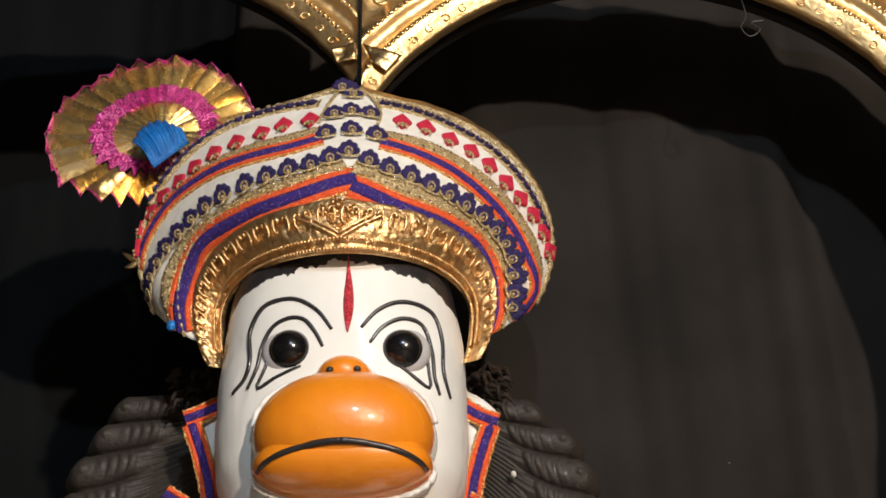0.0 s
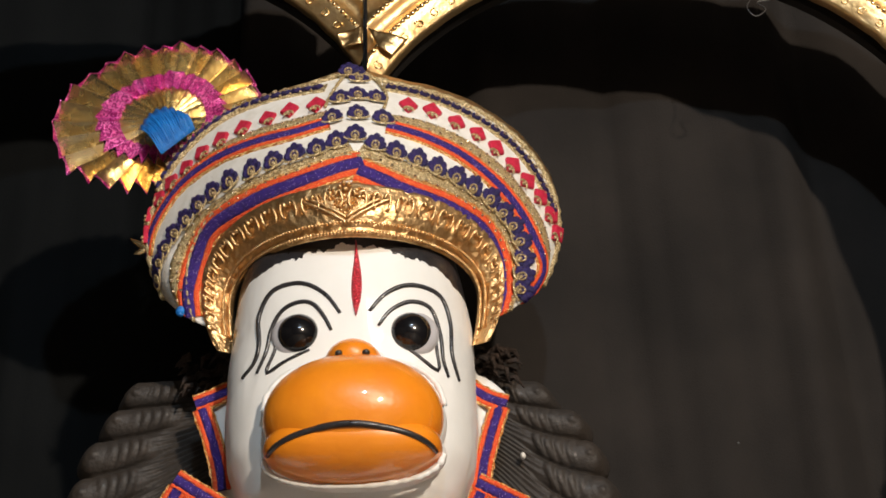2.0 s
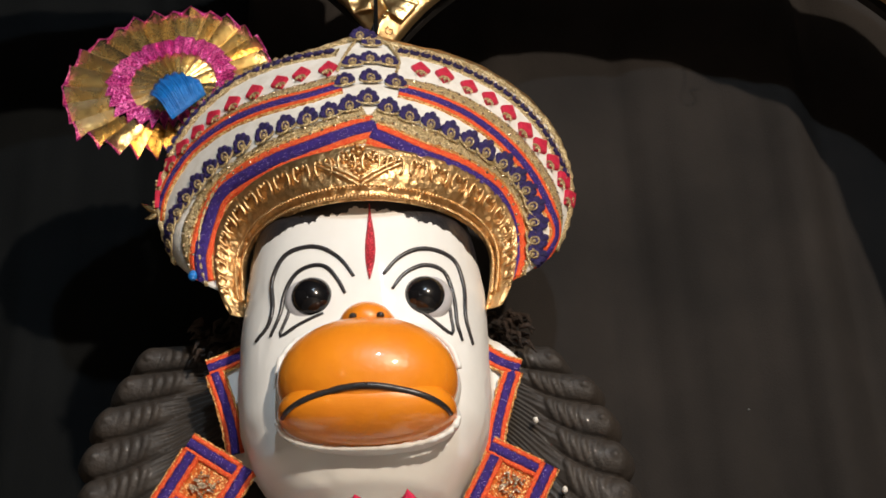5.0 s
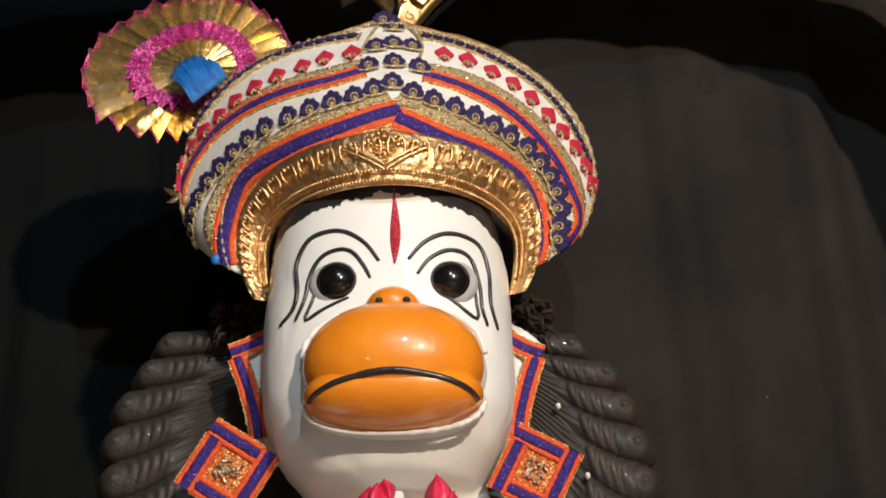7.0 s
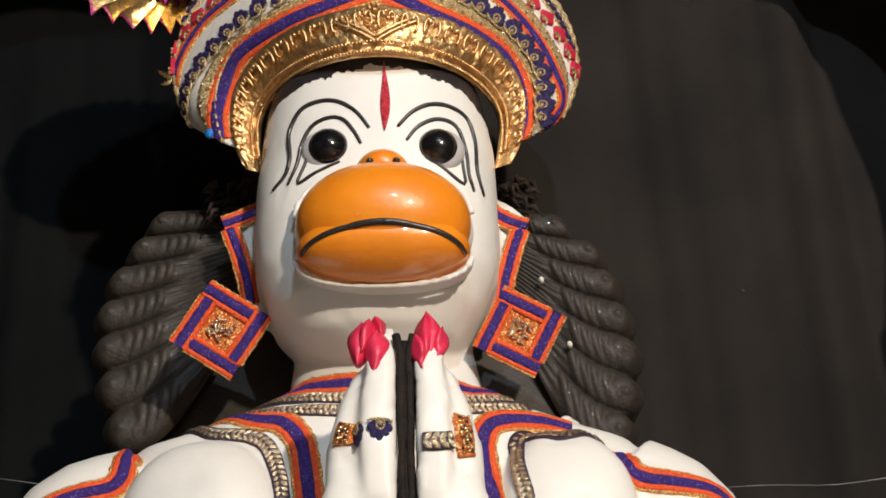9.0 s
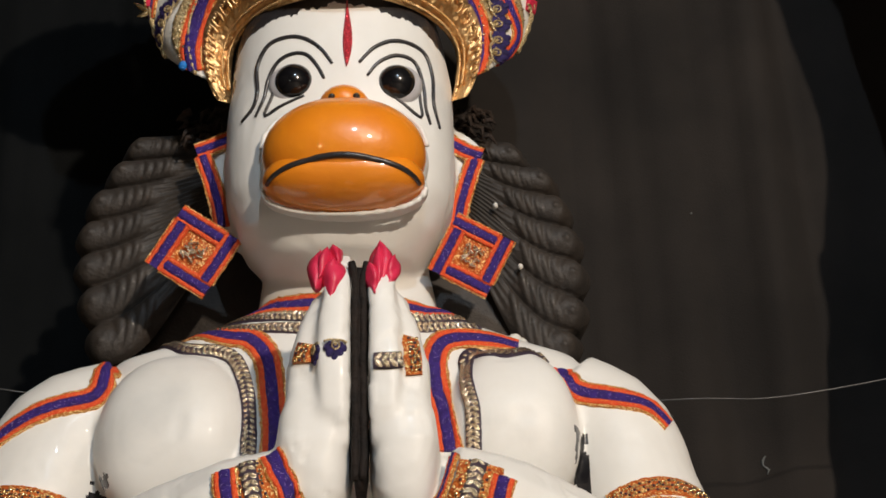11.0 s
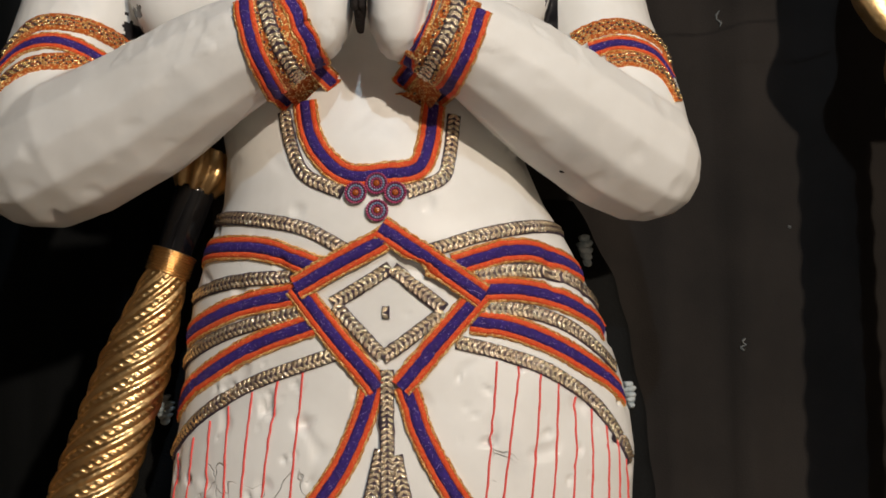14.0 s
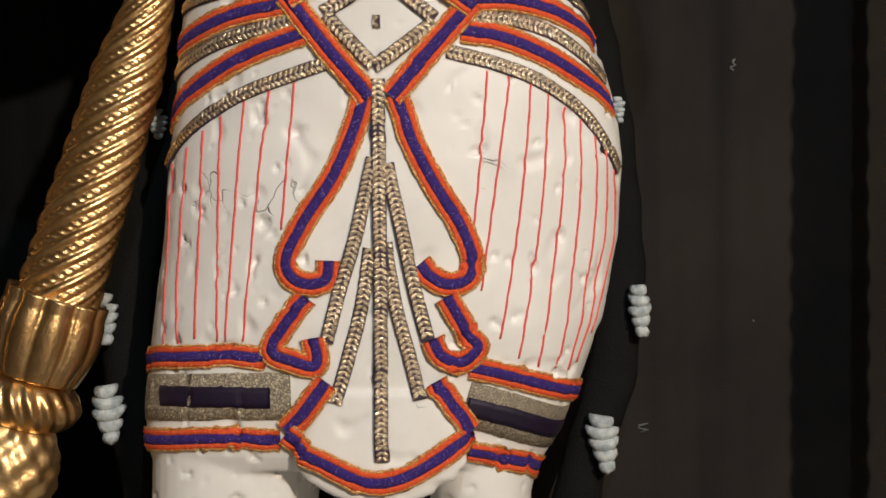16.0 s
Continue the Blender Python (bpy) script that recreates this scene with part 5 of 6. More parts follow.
ribbon(onward([(0.049, -0.207, 1.695), (-0.017, -0.198, 1.661), (-0.074, -0.184, 1.63)], STATUE, 0.01, 0.01), STATUE, 0.035, "violet and orange ribbon forming the belt's diamond", "belt diamond", lift=0.0074)
ribbon(onward([(0.042, -0.207, 1.699), (0.109, -0.199, 1.657), (0.166, -0.185, 1.618)], STATUE, 0.01, 0.01), STATUE, 0.035, "violet and orange ribbon forming the belt's diamond", "belt diamond", lift=0.0086)
plait([(0.048, -0.199, 1.651), (0.008, -0.195, 1.626), (-0.033, -0.188, 1.602)], STATUE, 0.02, "antique gold plait forming the inner diamond", "belt diamond", lift=0.002)
plait([(0.05, -0.198, 1.649), (0.085, -0.194, 1.622), (0.122, -0.19, 1.593)], STATUE, 0.02, "antique gold plait forming the inner diamond", "belt diamond", lift=0.003)
plait([(-0.029, -0.188, 1.599), (0.003, -0.188, 1.564), (0.036, -0.186, 1.528)], STATUE, 0.02, "antique gold plait forming the inner diamond", "belt diamond", lift=0.004)
plait([(0.12, -0.19, 1.589), (0.079, -0.189, 1.557), (0.038, -0.187, 1.527)], STATUE, 0.02, "antique gold plait forming the inner diamond", "belt diamond", lift=0.005)
plait([(0.036, -0.191, 1.589), (0.046, -0.191, 1.589)], STATUE, 0.018, "tiny gold plait square inside the diamond", "belt diamond", lift=0.002)
ribbon([(0.024, -0.182, 1.489), (0.008, -0.182, 1.44), (-0.02, -0.181, 1.377), (-0.061, -0.174, 1.315), (-0.087, -0.168, 1.263), (-0.081, -0.169, 1.236), (-0.057, -0.173, 1.225), (-0.032, -0.175, 1.232), (-0.028, -0.175, 1.258)], STATUE, 0.034, "violet and orange ribbon edging the curled sash", "sash trims", lift=0.003)
ribbon([(0.068, -0.186, 1.488), (0.086, -0.184, 1.432), (0.117, -0.182, 1.369), (0.156, -0.176, 1.306), (0.174, -0.171, 1.254), (0.164, -0.172, 1.23), (0.136, -0.174, 1.224), (0.113, -0.175, 1.236), (0.098, -0.175, 1.252)], STATUE, 0.034, "violet and orange ribbon edging the curled sash", "sash trims", lift=0.0038)
ribbon([(-0.062, -0.172, 1.208), (-0.09, -0.167, 1.168), (-0.109, -0.161, 1.132), (-0.082, -0.166, 1.118), (-0.047, -0.168, 1.112), (-0.05, -0.17, 1.15)], STATUE, 0.034, "violet and orange ribbon edging the curled sash", "sash trims", lift=0.0046)
ribbon([(0.136, -0.173, 1.207), (0.164, -0.166, 1.158), (0.18, -0.161, 1.136), (0.156, -0.163, 1.114), (0.128, -0.168, 1.124), (0.116, -0.171, 1.147)], STATUE, 0.034, "violet and orange ribbon edging the curled sash", "sash trims", lift=0.0054)
ribbon([(-0.033, -0.168, 1.088), (-0.063, -0.163, 1.048), (-0.09, -0.156, 1.019)], STATUE, 0.034, "violet and orange ribbon edging the curled sash", "sash trims", lift=0.0062)
ribbon([(0.12, -0.164, 1.087), (0.144, -0.161, 1.042), (0.167, -0.145, 1.015)], STATUE, 0.034, "violet and orange ribbon edging the curled sash", "sash trims", lift=0.007)
ribbon([(-0.09, -0.155, 1.015), (-0.048, -0.17, 0.981), (0.016, -0.173, 0.949), (0.063, -0.173, 0.949), (0.119, -0.172, 0.976), (0.165, -0.145, 1.013)], STATUE, 0.034, "violet and orange ribbon edging the curled sash", "sash trims", lift=0.0078)
plait([(0.03, -0.18, 1.275), (0.018, -0.176, 1.196), (-0.003, -0.17, 1.116), (-0.021, -0.171, 1.057)], STATUE, 0.02, "antique gold plait hanging down the sash", "sash plaits", lift=0.002)
plait([(0.051, -0.18, 1.283), (0.065, -0.176, 1.195), (0.084, -0.171, 1.123), (0.099, -0.172, 1.061)], STATUE, 0.02, "antique gold plait hanging down the sash", "sash plaits", lift=0.003)
plait([(0.035, -0.184, 1.401), (0.01, -0.179, 1.291), (-0.014, -0.175, 1.212), (-0.032, -0.171, 1.144)], STATUE, 0.02, "antique gold plait hanging down the sash", "sash plaits", lift=0.004)
plait([(0.054, -0.183, 1.393), (0.073, -0.182, 1.306), (0.093, -0.176, 1.211), (0.11, -0.171, 1.146)], STATUE, 0.02, "antique gold plait hanging down the sash", "sash plaits", lift=0.005)
plait([(0.042, -0.187, 1.51), (0.043, -0.183, 1.385), (0.044, -0.177, 1.227), (0.044, -0.171, 0.976)], STATUE, 0.02, "antique gold plait hanging down the sash", "sash plaits", lift=0.006)
mesh_band(onward([(-0.29, -0.081, 1.057), (-0.185, -0.144, 1.064), (-0.083, -0.163, 1.067)], STATUE, 0.05, 0), STATUE, 0.068, [(-0.276, -0.097, 1.062), (-0.176, -0.146, 1.064), (-0.112, -0.160, 1.064)], 0.030)
ribbon(onward([(-0.294, -0.064, 1.113), (-0.201, -0.137, 1.122), (-0.12, -0.159, 1.122)], STATUE, 0.05, 0), STATUE, 0.033, "violet and orange ribbon above the mesh hem", "hem trims", lift=0.003)
ribbon(onward([(-0.295, -0.071, 0.994), (-0.194, -0.136, 1.005), (-0.099, -0.152, 1.003)], STATUE, 0.05, 0), STATUE, 0.033, "violet and orange ribbon below the mesh hem", "hem trims", lift=0.003)
mesh_band(onward([(0.162, -0.155, 1.053), (0.226, -0.133, 1.033), (0.292, -0.083, 1.009)], STATUE, 0, 0.05), STATUE, 0.068, onward([(0.163, -0.154, 1.05), (0.226, -0.133, 1.032), (0.287, -0.088, 1.009)], STATUE, 0, 0.05), 0.028)
ribbon(onward([(0.17, -0.159, 1.106), (0.242, -0.139, 1.087), (0.318, -0.083, 1.063)], STATUE, 0, 0.05), STATUE, 0.033, "violet and orange ribbon above the mesh hem", "hem trims", lift=0.003)
ribbon(onward([(0.167, -0.136, 0.983), (0.227, -0.111, 0.967), (0.274, -0.036, 0.945)], STATUE, 0, 0.05), STATUE, 0.033, "violet and orange ribbon below the mesh hem", "hem trims", lift=0.003)

# red threads stitched down the skirt
thread([(-0.261, -0.065, 1.398), (-0.267, -0.072, 1.291), (-0.272, -0.091, 1.135)])
thread([(-0.234, -0.101, 1.42), (-0.247, -0.098, 1.283), (-0.251, -0.11, 1.141)])
thread([(-0.208, -0.119, 1.443), (-0.216, -0.122, 1.291), (-0.222, -0.128, 1.146)])
thread([(-0.181, -0.135, 1.463), (-0.187, -0.137, 1.291), (-0.188, -0.142, 1.143)])
thread([(-0.147, -0.151, 1.482), (-0.162, -0.148, 1.323), (-0.177, -0.146, 1.143)])
thread([(-0.11, -0.164, 1.497), (-0.133, -0.157, 1.323), (-0.151, -0.153, 1.143)])
thread([(-0.074, -0.174, 1.512), (-0.085, -0.173, 1.402), (-0.095, -0.166, 1.301)])
thread([(0.195, -0.178, 1.522), (0.185, -0.176, 1.4), (0.175, -0.173, 1.305)])
thread([(0.227, -0.169, 1.516), (0.207, -0.171, 1.369), (0.186, -0.168, 1.214)])
thread([(0.257, -0.16, 1.506), (0.241, -0.161, 1.321), (0.213, -0.156, 1.145)])
thread([(0.283, -0.15, 1.493), (0.27, -0.152, 1.305), (0.24, -0.144, 1.116)])
thread([(0.308, -0.137, 1.474), (0.299, -0.141, 1.305), (0.269, -0.129, 1.102)])
thread([(0.331, -0.125, 1.457), (0.327, -0.128, 1.304), (0.297, -0.111, 1.095)])
thread([(0.354, -0.111, 1.443), (0.352, -0.108, 1.288), (0.315, -0.098, 1.094)])
thread([(0.372, -0.097, 1.417), (0.371, -0.089, 1.287), (0.329, -0.088, 1.105)])
thread([(0.386, -0.08, 1.387), (0.388, -0.064, 1.287), (0.351, -0.081, 1.146)])

# gold rope along the crown's rim and a scalloped lace row inside it
for u, r in ((0.985, 0.0042), (0.46, 0.0022)):
    bm = bmesh.new()
    pts = [crown_point(-AEND + 2 * AEND * k / 160, u, 0.0025) for k in range(161)]
    tube(bm, pts, [r * (1 + 0.3 * math.sin(k * 1.9)) for k in range(161)], 7)
    part("gold_rope", bm, BRAID, crown, "twisted pale gold rope")
# rows of beads along the crown's gold band
for u, size in ((0.030, 0.0030), (0.085, 0.0024)):
    bm = bmesh.new()
    for k in range(150):
        a = -AEND + 2 * AEND * (k + 0.5) / 150
        p = crown_point(a, u, 0.014 if u > 0.05 else 0.012)
        ball(bm, p, size, 0, 6, 4)
    tagged(part("band_beading", bm, GOLDCROWN, crown), kind="stuff")
bm = bmesh.new()
for k in range(50):
    # scrolls pressed into the band
    a0 = -AEND + 2 * AEND * (k + 0.5) / 50
    pts = []
    for i in range(14):
        w = 0.5 + 4.6 * i / 13
        rr = 1 - 0.72 * i / 13
        pts.append(crown_point(a0 + 0.030 * rr * math.cos(w) * (1 if k % 2 else -1), 0.20 + 0.075 * rr * math.sin(w), 0.0145))
    tube(bm, pts, [0.0024 * (1 - 0.5 * i / 13) for i in range(14)], 6)
tagged(part("band_scrollwork", bm, GOLDCROWN, crown), kind="stuff")
bm = bmesh.new()
for ca, cu, r in ((0, 0.265, 0.0105), (-0.10, 0.25, 0.0075), (0.10, 0.25, 0.0075), (-0.19, 0.235, 0.006), (0.19, 0.235, 0.006), (0, 0.165, 0.0095), (-0.05, 0.195, 0.006), (0.05, 0.195, 0.006)):
    c = crown_point(ca, cu, 0.0125)
    ball(bm, c, (r * 0.45, 0.005, r * 0.45), 0, 10, 6)
    for k in range(7):
        w = 2 * math.pi * k / 7
        p = crown_point(ca + 0.72 * r * math.cos(w) / 0.19, cu + 0.72 * r * math.sin(w) / 0.2, 0.0115)
        ball(bm, p, (r * 0.34, 0.004, r * 0.34), 0, 8, 5)
for s in (-1, 1):
    for uu in (0.0, 0.028):
        pts = [crown_point(s * (0.29 - uu * 2) * k / 20, 0.085 + uu + (0.15 - uu) * k / 20, 0.0140) for k in range(21)]
        tube(bm, pts, 0.0022, 6)
part("band_rosette", bm, GOLDCROWN, crown, "raised gold rosette")

# upright tip of the crown, carrying one flower
tip_at = crown_point(0, 0.985, 0.004)
bm = bmesh.new()
loft(bm, [(tip_at + Vector((0, 0.004, z)), (w, 0, 0), (0, 0.004, 0), 2.0) for z, w in ((-0.012, 0.020), (0.0, 0.015), (0.010, 0.010), (0.018, 0.003))], 18)
part("crown_tip", bm, CLOTH, crown, "small pointed white tip")
ob = new("flower", FLOWER)
ob.matrix_world = Matrix.Translation(tip_at + Vector((0, -0.002, 0.006))) @ pose(0, 0, 0, 78, 0, 0) @ Matrix.Scale(1.1, 4)
ob.parent = crown
new("flower_eye", FLOWEREYE).parent = ob

# small gold leaf clip and a blue bead at the crown's side
bm = bmesh.new()
edge = crown_point(radians(-96), 1.0, 0.0)
for a, l in ((150, 0.030), (205, 0.022), (110, 0.018)):
    d = Vector((math.cos(radians(a)), -0.1, math.sin(radians(a))))
    tube(bm, [edge + d * l * t + Vector((0, 0.002 * math.sin(t * 3), 0)) for t in (-0.3, 0, 0.35, 0.7, 1)], [0.002, 0.0045, 0.006, 0.004, 0.0008], 8)
part("leaf_clip", bm, GOLDBEAD, crown, "small gold leaf clip")
bm = bmesh.new()
ball(bm, crown_point(radians(-114), 0.62, 0.006), (0.007, 0.005, 0.008), 0, 12, 8)
part("blue_bead", bm, BLUESILK, crown, "small bright blue bead")

# ---- pleated foil fan behind the crown ----
fan = thing("foil_fan", "round pleated gold and magenta foil fan with blue thread", "ornament")
FC = Vector((-0.323, 0.012, 3.055))
PLEATS = 30


def fan_radius(w):
    turn = math.degrees(w) % 360
    r = np.interp(turn, (0, 35, 90, 130, 160, 180, 210, 240, 270, 310, 360), (0.148, 0.150, 0.144, 0.152, 0.172, 0.179, 0.166, 0.130, 0.118, 0.125, 0.148))
    return float(r) + 0.005 * noise.noise((math.cos(w) * 7, math.sin(w) * 7, 3))


def fan_ring(name, s0, s1, front, material, rag, label, steps=3, deep=0.016):
    bm, rows = bmesh.new(), []
    for k in range(2 * PLEATS + 1):
        k2 = k % (2 * PLEATS)
        w = 2 * math.pi * k2 / (2 * PLEATS) + 0.05 * noise.noise((k2 * 1.7, 0, 4))
        row = []
        for j in range(steps + 1):
            s = s0 + (s1 - s0) * j / steps
            r = fan_radius(w) * s
            if j == steps and rag:
                r += rag * (1 if k2 % 2 else -1) * (1 + 1.4 * noise.noise((k2 * 2.3, 1, 6)))
            dy = (deep * s) * (0.5 if k2 % 2 else -0.5) * (0.9 + 0.9 * noise.noise((k2 * 0.9, s * 0.8, 2)))
            row.append(bm.verts.new(FC + Vector((r * math.cos(w), dy - front, r * math.sin(w)))))
        rows.append(row)
    for a, b in zip(rows, rows[1:]):
        for j in range(steps):
            bm.faces.new((a[j], b[j], b[j + 1], a[j + 1]))
    ob = part(name, bm, material, fan, label, smooth=False)
    so = ob.modifiers.new("thickness", "SOLIDIFY")
    so.thickness = 0.0008
    return ob


fan_ring("inner_foil", 0.03, 0.43, 0.006, FOILGOLD, 0.002, "pleated gold foil", 3, 0.022)
fan_ring("magenta_band", 0.41, 0.61, 0.008, FOILPINK, 0.005, "glittering magenta band", 3, 0.022)
fan_ring("outer_foil", 0.60, 0.99, 0.002, FOILGOLD, 0.0045, "pleated gold foil", 4, 0.030)
fan_ring("foil_rim", 0.990, 1.000, 0.0025, FOILPINK, 0.0045, "pink foil rim", 1, 0.030)
bm = bmesh.new()
heads = spline([(-0.357, -0.02, 3.022), (-0.345, -0.02, 3.046), (-0.320, -0.02, 3.059), (-0.291, -0.02, 3.046)], 0.0018)
feet = even([(-0.318, -0.03, 2.968), (-0.272, -0.03, 3.010)], 0.001)
for k, a in enumerate(heads):
    v = k / (len(heads) - 1)
    b = feet[int(v * (len(feet) - 1))]
    mid = a.lerp(b, 0.5) + Vector((0, -0.010 + random.uniform(-0.002, 0.002), 0.004))
    a = a + Vector((0, 0, 0.0025 * math.sin(k * 0.9)))
    tube(bm, spline([a, mid, b], 0.008), random.uniform(0.0013, 0.0018), 6)
part("blue_tassel", bm, BLUESILK, fan, "bright blue silk thread tassel")

# ---- earrings and ear trims ----
for cx, cz, turn, size in ((-0.232, 2.374, -33, 0.094), (0.153, 2.361, -28, 0.088)):
    top = thing("earring", "square earring of violet and orange ribbon with gold middle", "earring", group="pair of earrings")
    hang = pose(cx, -0.085, cz, 12, 0, 0) @ pose(0, 0, 0, 0, -turn, 0)
    h = size / 2
    bm = bmesh.new()
    box(bm, (-h * 0.93, -0.002, -h * 0.93), (h * 0.93, 0.004, h * 0.93))
    part("earring_card", bm, ORANGEBAND, top, smooth=False).matrix_world = hang
    for k in range(4):
        spin = hang @ pose(0, 0, 0, 0, 90 * k, 0)
        fr = []
        for i in range(25):
            x = -h + (1.56 * h) * i / 24
            fr.append((Vector((x, -0.003 - 0.0012 * (k % 2), h * 0.76)), Vector((0, -1, 0)), Vector((0, 0, 1)), Vector((1, 0, 0))))
        w = h * 0.52
        for nm, a, b, hh, m in (("violet_stripe", -0.26, 0.26, 0.0034, BLUE), ("orange_stripe", 0.25, 0.50, 0.003, ORANGEYARN), ("orange_stripe", -0.52, -0.25, 0.003, ORANGEYARN), ("gold_edging", 0.49, 0.58, 0.002, GOLDYARN)):
            part(nm, strip(bmesh.new(), fr, a * w, b * w, hh, 0.0008), m, top).matrix_world = spin
    bm = bmesh.new()
    for k in range(46):
        ball(bm, (random.uniform(-1, 1) * h * 0.3, -0.0055 - random.uniform(0, 0.002), random.uniform(-1, 1) * h * 0.3), (random.uniform(0.0018, 0.0036), 0.002, random.uniform(0.0014, 0.0026)), 0, 6, 4)
    part("gold_middle", bm, PLAIT, top, "knobbly gold thread middle").matrix_world = hang
    for o in top.children:
        m = o.matrix_world.copy()
        o.matrix_world = m
EARPLANE = bmesh.new()
box(EARPLANE, (-0.6, -0.046, 2.2), (0.6, -0.045, 2.8))
bmesh.ops.recalc_face_normals(EARPLANE, faces=EARPLANE.faces)
EARS = BVHTree.FromBMesh(EARPLANE)
EARPLANE.free()
for pts in ([(-0.186, -0.045, 2.577), (-0.216, -0.045, 2.562), (-0.242, -0.045, 2.552)], [(-0.233, -0.045, 2.545), (-0.219, -0.045, 2.507), (-0.206, -0.045, 2.463), (-0.200, -0.045, 2.430)], [(0.126, -0.045, 2.563), (0.150, -0.045, 2.547), (0.175, -0.045, 2.537)], [(0.166, -0.045, 2.534), (0.153, -0.045, 2.497), (0.141, -0.045, 2.454), (0.134, -0.045, 2.41)]):
    ribbon([(x, -0.046, z) for x, _, z in pts], EARS, 0.026, "violet and orange ribbon edging the white ear", "ear trims", lift=0.0012)

# ---- crumpled pink foil petals wrapped round the fingertips ----
for s, leaves in (
    (-1, ((-0.042, 2.238, 0.0150, 0.056, -0.334, 4, 0.55), (-0.022, 2.256, 0.0110, 0.036, -0.331, -10, 0.75), (-0.024, 2.224, 0.0165, 0.052, -0.344, 6, 0.62), (-0.036, 2.246, 0.010, 0.045, -0.338, 12, 0.6))),
    (1, ((0.034, 2.244, 0.0165, 0.066, -0.334, -4, 0.42), (0.023, 2.222, 0.0120, 0.044, -0.344, -10, 0.6), (0.045, 2.234, 0.0110, 0.046, -0.336, 14, 0.5), (0.030, 2.240, 0.010, 0.056, -0.340, 3, 0.45))),
):
    top = thing("foil_petals", "crumpled pink-red foil petals wrapped round the fingertips", "petal", group="fingertip petals")
    for k, (px, pz, half, tall, py, lean, widest) in enumerate(leaves):
        bm, gridv = bmesh.new(), []
        for i in range(15):
            v = i / 14
            prof = (v / widest) ** 0.55 if v < widest else max(0.0, 1 - ((v - widest) / (1 - widest)) ** 2.2) ** 0.6
            row = []
            for j in range(11):
                u = j / 5 - 1
                x, z = u * half * max(0.06, prof), (v - 0.5) * tall
                a = radians(lean)
                fold = 0.0050 * noise.noise((u * 1.3 + k * 3, v * 1.8, s * 2)) + 0.0016 * math.sin(u * 3 + v * 4 + k)
                row.append(bm.verts.new((px + x * math.cos(a) + z * math.sin(a), py + 0.012 * u * u + 0.018 * max(0, v - 0.4) ** 1.5 + fold, pz + z * math.cos(a) - x * math.sin(a))))
            gridv.append(row)
        for i in range(14):
            for j in range(10):
                bm.faces.new((gridv[i][j], gridv[i][j + 1], gridv[i + 1][j + 1], gridv[i + 1][j]))
        ob = part("petal", bm, PINK, top)
        so = ob.modifiers.new("thickness", "SOLIDIFY")
        so.thickness = 0.0008

# ---- the gilded mace leaning beside the statue ----
mace = thing("gilded_mace", "tall gold mace with spirally fluted shaft and lobed cup", "mace")
M0, M1 = Vector((-0.730, -0.03, FLOOR)), Vector((-0.226, -0.045, 1.85))
axis = (M1 - M0).normalized()
mu = axis.cross(Vector((0, 1, 0))).normalized()
mv = axis.cross(mu)


def mace_part(name, z0, z1, radius, material, label="", rows=60, sides=72):
    """A turned length of the mace between two heights; radius(t, angle)."""
    bm, rings = bmesh.new(), []
    for i in range(rows + 1):
        t = i / rows
        z = z0 + (z1 - z0) * t
        c = M0 + axis * ((z - M0.z) / axis.z)
        ring = []
        for k in range(sides):
            w = 2 * math.pi * k / sides
            r = radius(t, w)
            ring.append(bm.verts.new(c + mu * r * math.cos(w) + mv * r * math.sin(w)))
        rings.append(ring)
    for a, b in zip(rings, rings[1:]):
        for k in range(sides):
            bm.faces.new((a[k], a[(k + 1) % sides], b[(k + 1) % sides], b[k]))
    bm.faces.new(rings[0][::-1])
    bm.faces.new(rings[-1])
    bmesh.ops.recalc_face_normals(bm, faces=bm.faces)
    return part(name, bm, material, mace, label)


def flute(t, w):
    ph = (w - 10.0 * t) * 8 / (2 * math.pi)
    f = ph - math.floor(ph)
    base = 0.0575 - 0.013 * t - 0.016 * max(0, (t - 0.72) / 0.28)
    if f < 0.5:
        return base * (1 + 0.12 * math.sin(math.pi * f / 0.5))
    g = (f - 0.5) / 0.5
    return base * (1 + 0.045 * math.sin(math.pi * g) + 0.045 * math.sin(math.pi * g) * max(0, math.sin(t * 360 + 2 * g)))


mace_part("fluted_shaft", 1.185, 1.665, flute, GOLD, "spirally fluted and beaded gold shaft", 330, 128)
mace_part("shaft_collar", 1.66, 1.695, lambda t, w: 0.0310 + 0.004 * math.sin(t * 9 * math.pi) ** 2, GOLD, "ringed gold collar", 40, 48)
mace_part("dark_neck", 1.69, 1.79, lambda t, w: 0.026 + 0.004 * t, EYE, "glossy black neck", 20, 40)
mace_part("top_knob", 1.785, 1.85, lambda t, w: 0.020 + 0.022 * math.sin(math.pi * (0.12 + 0.8 * t)) + 0.004 * math.cos(8 * w), GOLD, "lobed gold knob", 30, 64)
mace_part("lobed_cup", 1.085, 1.205, lambda t, w: (0.060 + 0.012 * math.sin(t * 3.0)) * (1 + 0.17 * abs(math.cos(5 * w)) ** 0.7 * (0.5 + 0.5 * t)) + 0.006 * max(0, t - 0.85) * 6, GOLD, "gold cup with upright lobes", 40, 120)
mace_part("rope_ring", 1.015, 1.085, lambda t, w: 0.050 + 0.030 * math.sin(math.pi * t) ** 0.6 + 0.0035 * math.sin(18 * w + 9 * t) * math.sin(math.pi * t), GOLD, "rope-edged gold ring", 30, 144)
mace_part("embossed_ball", 0.86, 1.02, lambda t, w: 0.045 + 0.034 * math.sin(math.pi * t) ** 0.7 + 0.0035 * math.sin(11 * w) * math.sin(t * 22), GOLDRELIEF, "embossed gold ball", 60, 120)
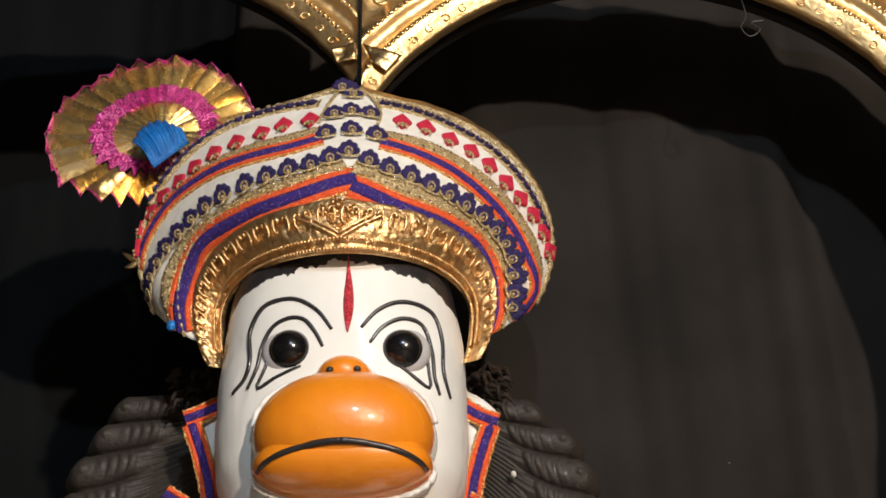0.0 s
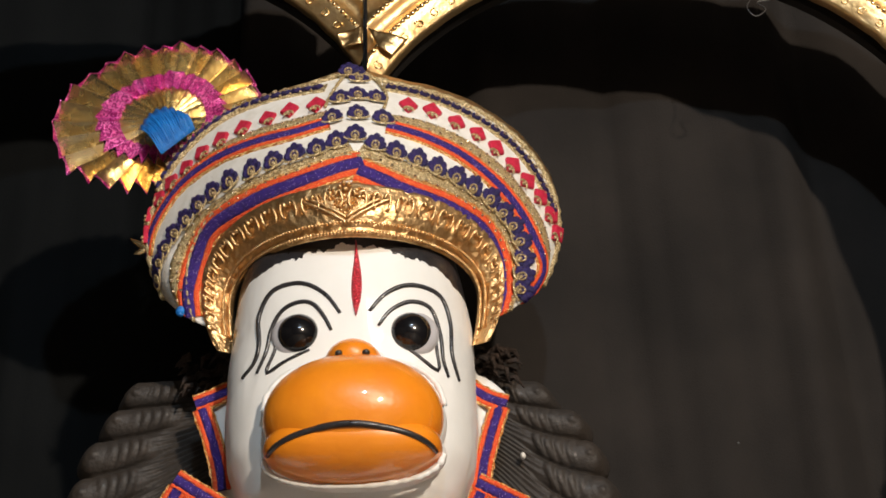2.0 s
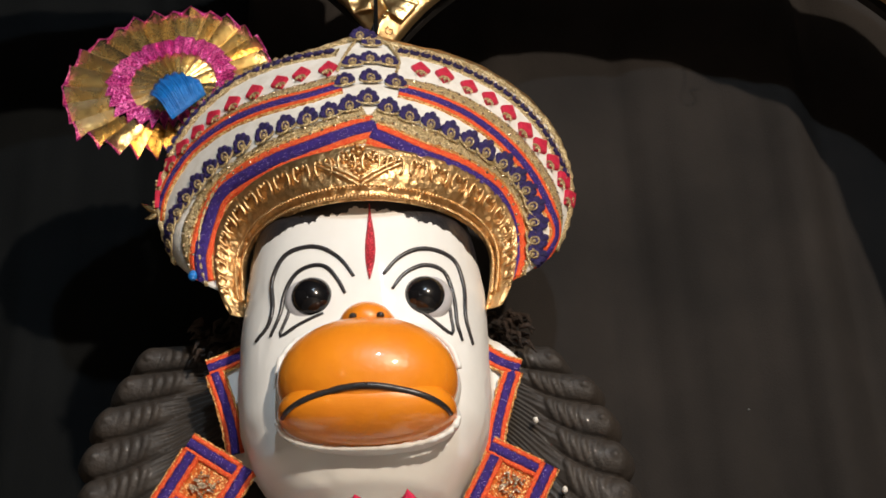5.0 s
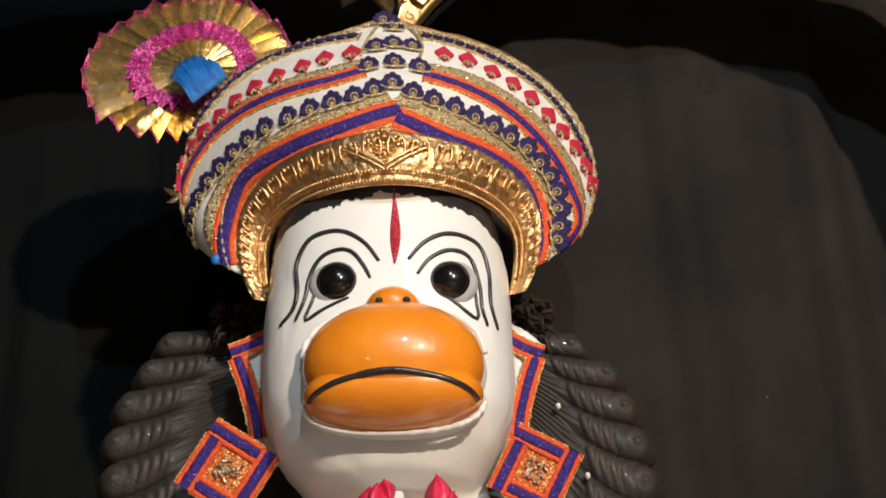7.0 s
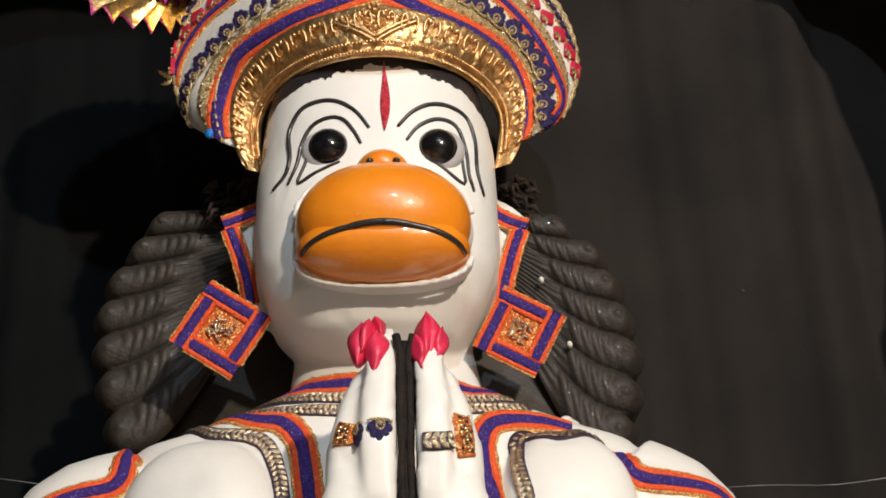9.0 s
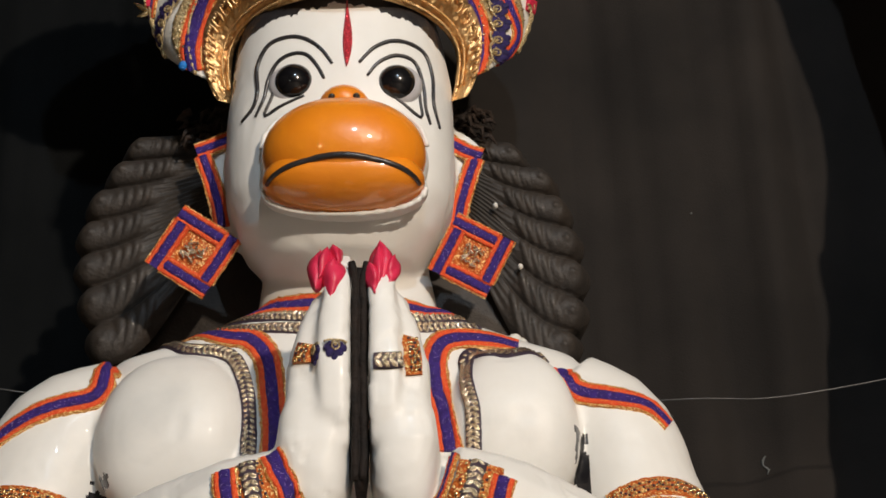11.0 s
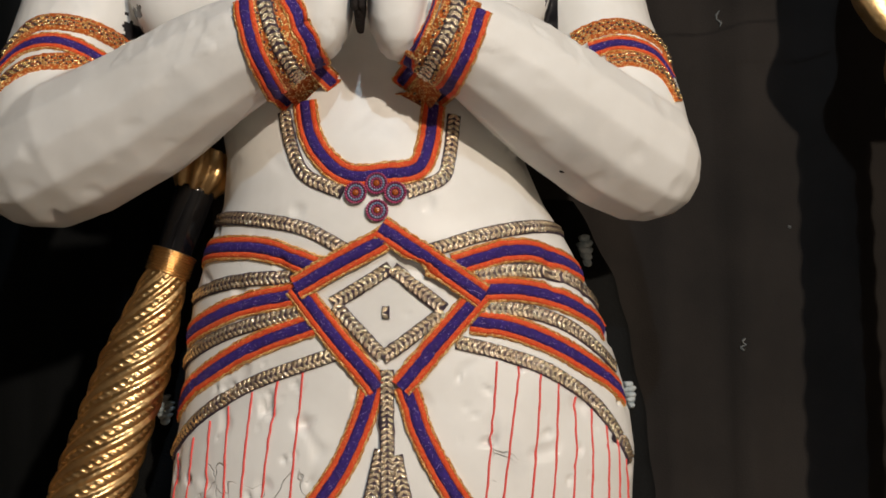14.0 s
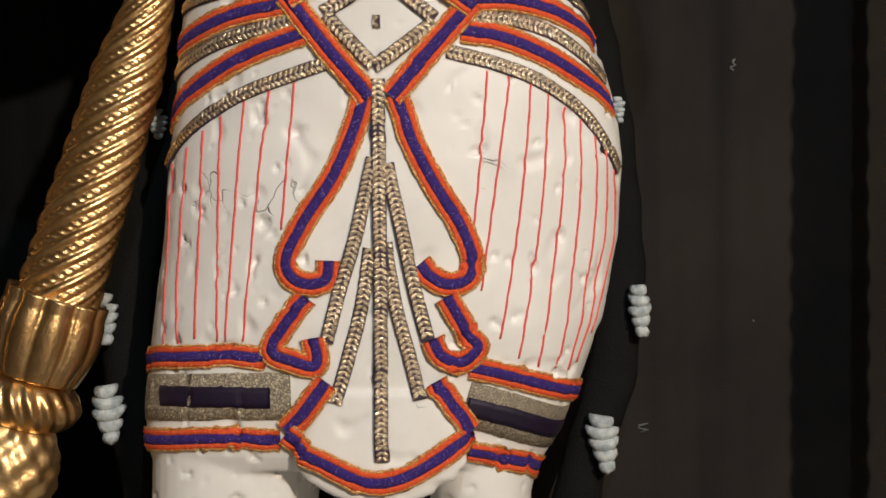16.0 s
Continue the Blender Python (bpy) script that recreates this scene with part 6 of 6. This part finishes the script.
mace_part("mace_head", FLOOR, 0.87, lambda t, w: 0.05 + 0.11 * math.sin(math.pi * t) ** 0.7 + 0.004 * math.cos(10 * w) * math.sin(math.pi * t), GOLD, "lobed gold head", 50, 100)

# ---- black cloth garlands with wool tufts, behind the legs ----
for line, tufts in (
    (((0.30, 0.13, 1.80), (0.36, 0.125, 1.68), (0.405, 0.12, 1.47), (0.425, 0.115, 1.25), (0.405, 0.115, 1.05), (0.36, 0.115, 0.90), (0.31, 0.12, 0.6), (0.28, 0.12, FLOOR)), ((0.447, 1.172, 0.017, 0.036), (0.388, 0.962, 0.026, 0.040), (0.414, 1.487, 0.012, 0.018), (0.350, 1.715, 0.012, 0.022))),
    (((-0.22, 0.13, 1.75), (-0.28, 0.125, 1.58), (-0.325, 0.12, 1.40), (-0.365, 0.115, 1.20), (-0.36, 0.115, 1.02), (-0.33, 0.115, 0.85), (-0.28, 0.12, 0.6), (-0.25, 0.12, FLOOR)), ((-0.398, 1.166, 0.024, 0.036), (-0.392, 1.016, 0.026, 0.040), (-0.311, 1.467, 0.018, 0.020))),
):
    top = thing("black_garland", "black cloth garland with white wool tufts hanging beside the legs", "garland", group="garlands")
    pts = spline(line, 0.02)
    bm = bmesh.new()
    rings = []
    for k, p in enumerate(pts):
        rings.append((p, (0.040 + 0.008 * noise.noise((k * 0.3, 0, line[0][0])), 0, 0), (0, 0.022, 0), 2.0))
    loft(bm, rings, 20)
    part("cloth_roll", bm, BLACKCLOTH, top)
    for x, z, rx, rz in tufts:
        bm = bmesh.new()
        for i in range(5):
            # sagging folds, one over another, narrowing downward
            zz = z + rz * (0.95 - 0.44 * i)
            ww = rx * (0.62, 0.95, 0.90, 0.62, 0.30)[i] * random.uniform(0.9, 1.1)
            skew = random.uniform(-0.12, 0.12)
            pts = [(x + ww * u + 0.08 * rx * i, 0.086 - 0.016 * (1 - u * u), zz - rz * 0.22 * (1 - u * u) + rz * skew * u + 0.0015 * noise.noise((u * 3, i, x * 9))) for u in (-1, -0.75, -0.4, 0, 0.4, 0.75, 1)]
            tube(bm, pts, [rz * 0.08, rz * 0.20, rz * 0.28, rz * 0.30, rz * 0.28, rz * 0.20, rz * 0.08], 8)
        part("wool_tuft", bm, TUFT, top, "folded white wool tuft")

# ---- small things ----
bm = bmesh.new()
tube(bm, spline([(-1.0, 0.075, 2.31), (-0.614, 0.07, 2.246), (-0.512, 0.07, 2.231), (-0.1, 0.165, 2.19), (0.418, 0.07, 2.196), (0.597, 0.07, 2.198), (0.816, 0.06, 2.232), (0.86, 0.03, 2.25)], 0.03), 0.0011, 6)
tagged(part("tie_wire", bm, WIRE), "thin pale wire stretched behind the statue to the pillar", "wire")
bm = bmesh.new()
tube(bm, spline([(0.606, 0.03, 3.33), (0.612, 0.025, 3.275), (0.600, 0.02, 3.245), (0.612, 0.02, 3.226), (0.630, 0.02, 3.240), (0.618, 0.025, 3.258), (0.640, 0.025, 3.262)], 0.005), 0.0009, 6)
tagged(part("wire_hook", bm, WIRE), "small bent wire loop hanging from the gold arch", "wire")
for k, (x, z, w, h) in enumerate(((0.640, 1.575, 0.012, 0.010), (0.648, 1.585, 0.007, 0.014), (0.620, 2.17, 0.004, 0.03), (0.752, 1.79, 0.003, 0.004), (0.496, 0.944, 0.006, 0.016), (0.56, 2.62, 0.002, 0.003), (0.70, 1.13, 0.003, 0.003))):
    bm = bmesh.new()
    pts = [(x + w * math.sin(i * 1.9), 0, z + h * (i / 4 - 0.5)) for i in range(5)]
    ct = BVHTree.FromObject(curtain, bpy.context.evaluated_depsgraph_get()) if k == 0 else ct
    laid = [skin(ct, (px, 0.3, pz), 0.001)[0] for px, _, pz in pts]
    tube(bm, laid, [0.001, 0.0022, 0.0015, 0.0024, 0.001], 6)
    tagged(part("paint_fleck", bm, FLECK), "small pale paint fleck stuck on the dark curtain", "fleck", group="paint flecks")
for k, (x, z) in enumerate(((0.212, 2.263), (0.202, 2.49), (0.235, 2.39))):
    bm = bmesh.new()
    for i in range(3 if k == 0 else 1):
        ball(bm, (x + 0.008 * i - 0.006, 0.0 if k == 0 else 0.022, z + 0.006 * (i % 2)), (0.010 if k == 0 else 0.004, 0.006, 0.008 if k == 0 else 0.005), 0, 8, 6)
    tagged(part("cotton_wad", bm, CLOTH), "small white cotton wad caught on the carved hair", "cotton", group="cotton wads")
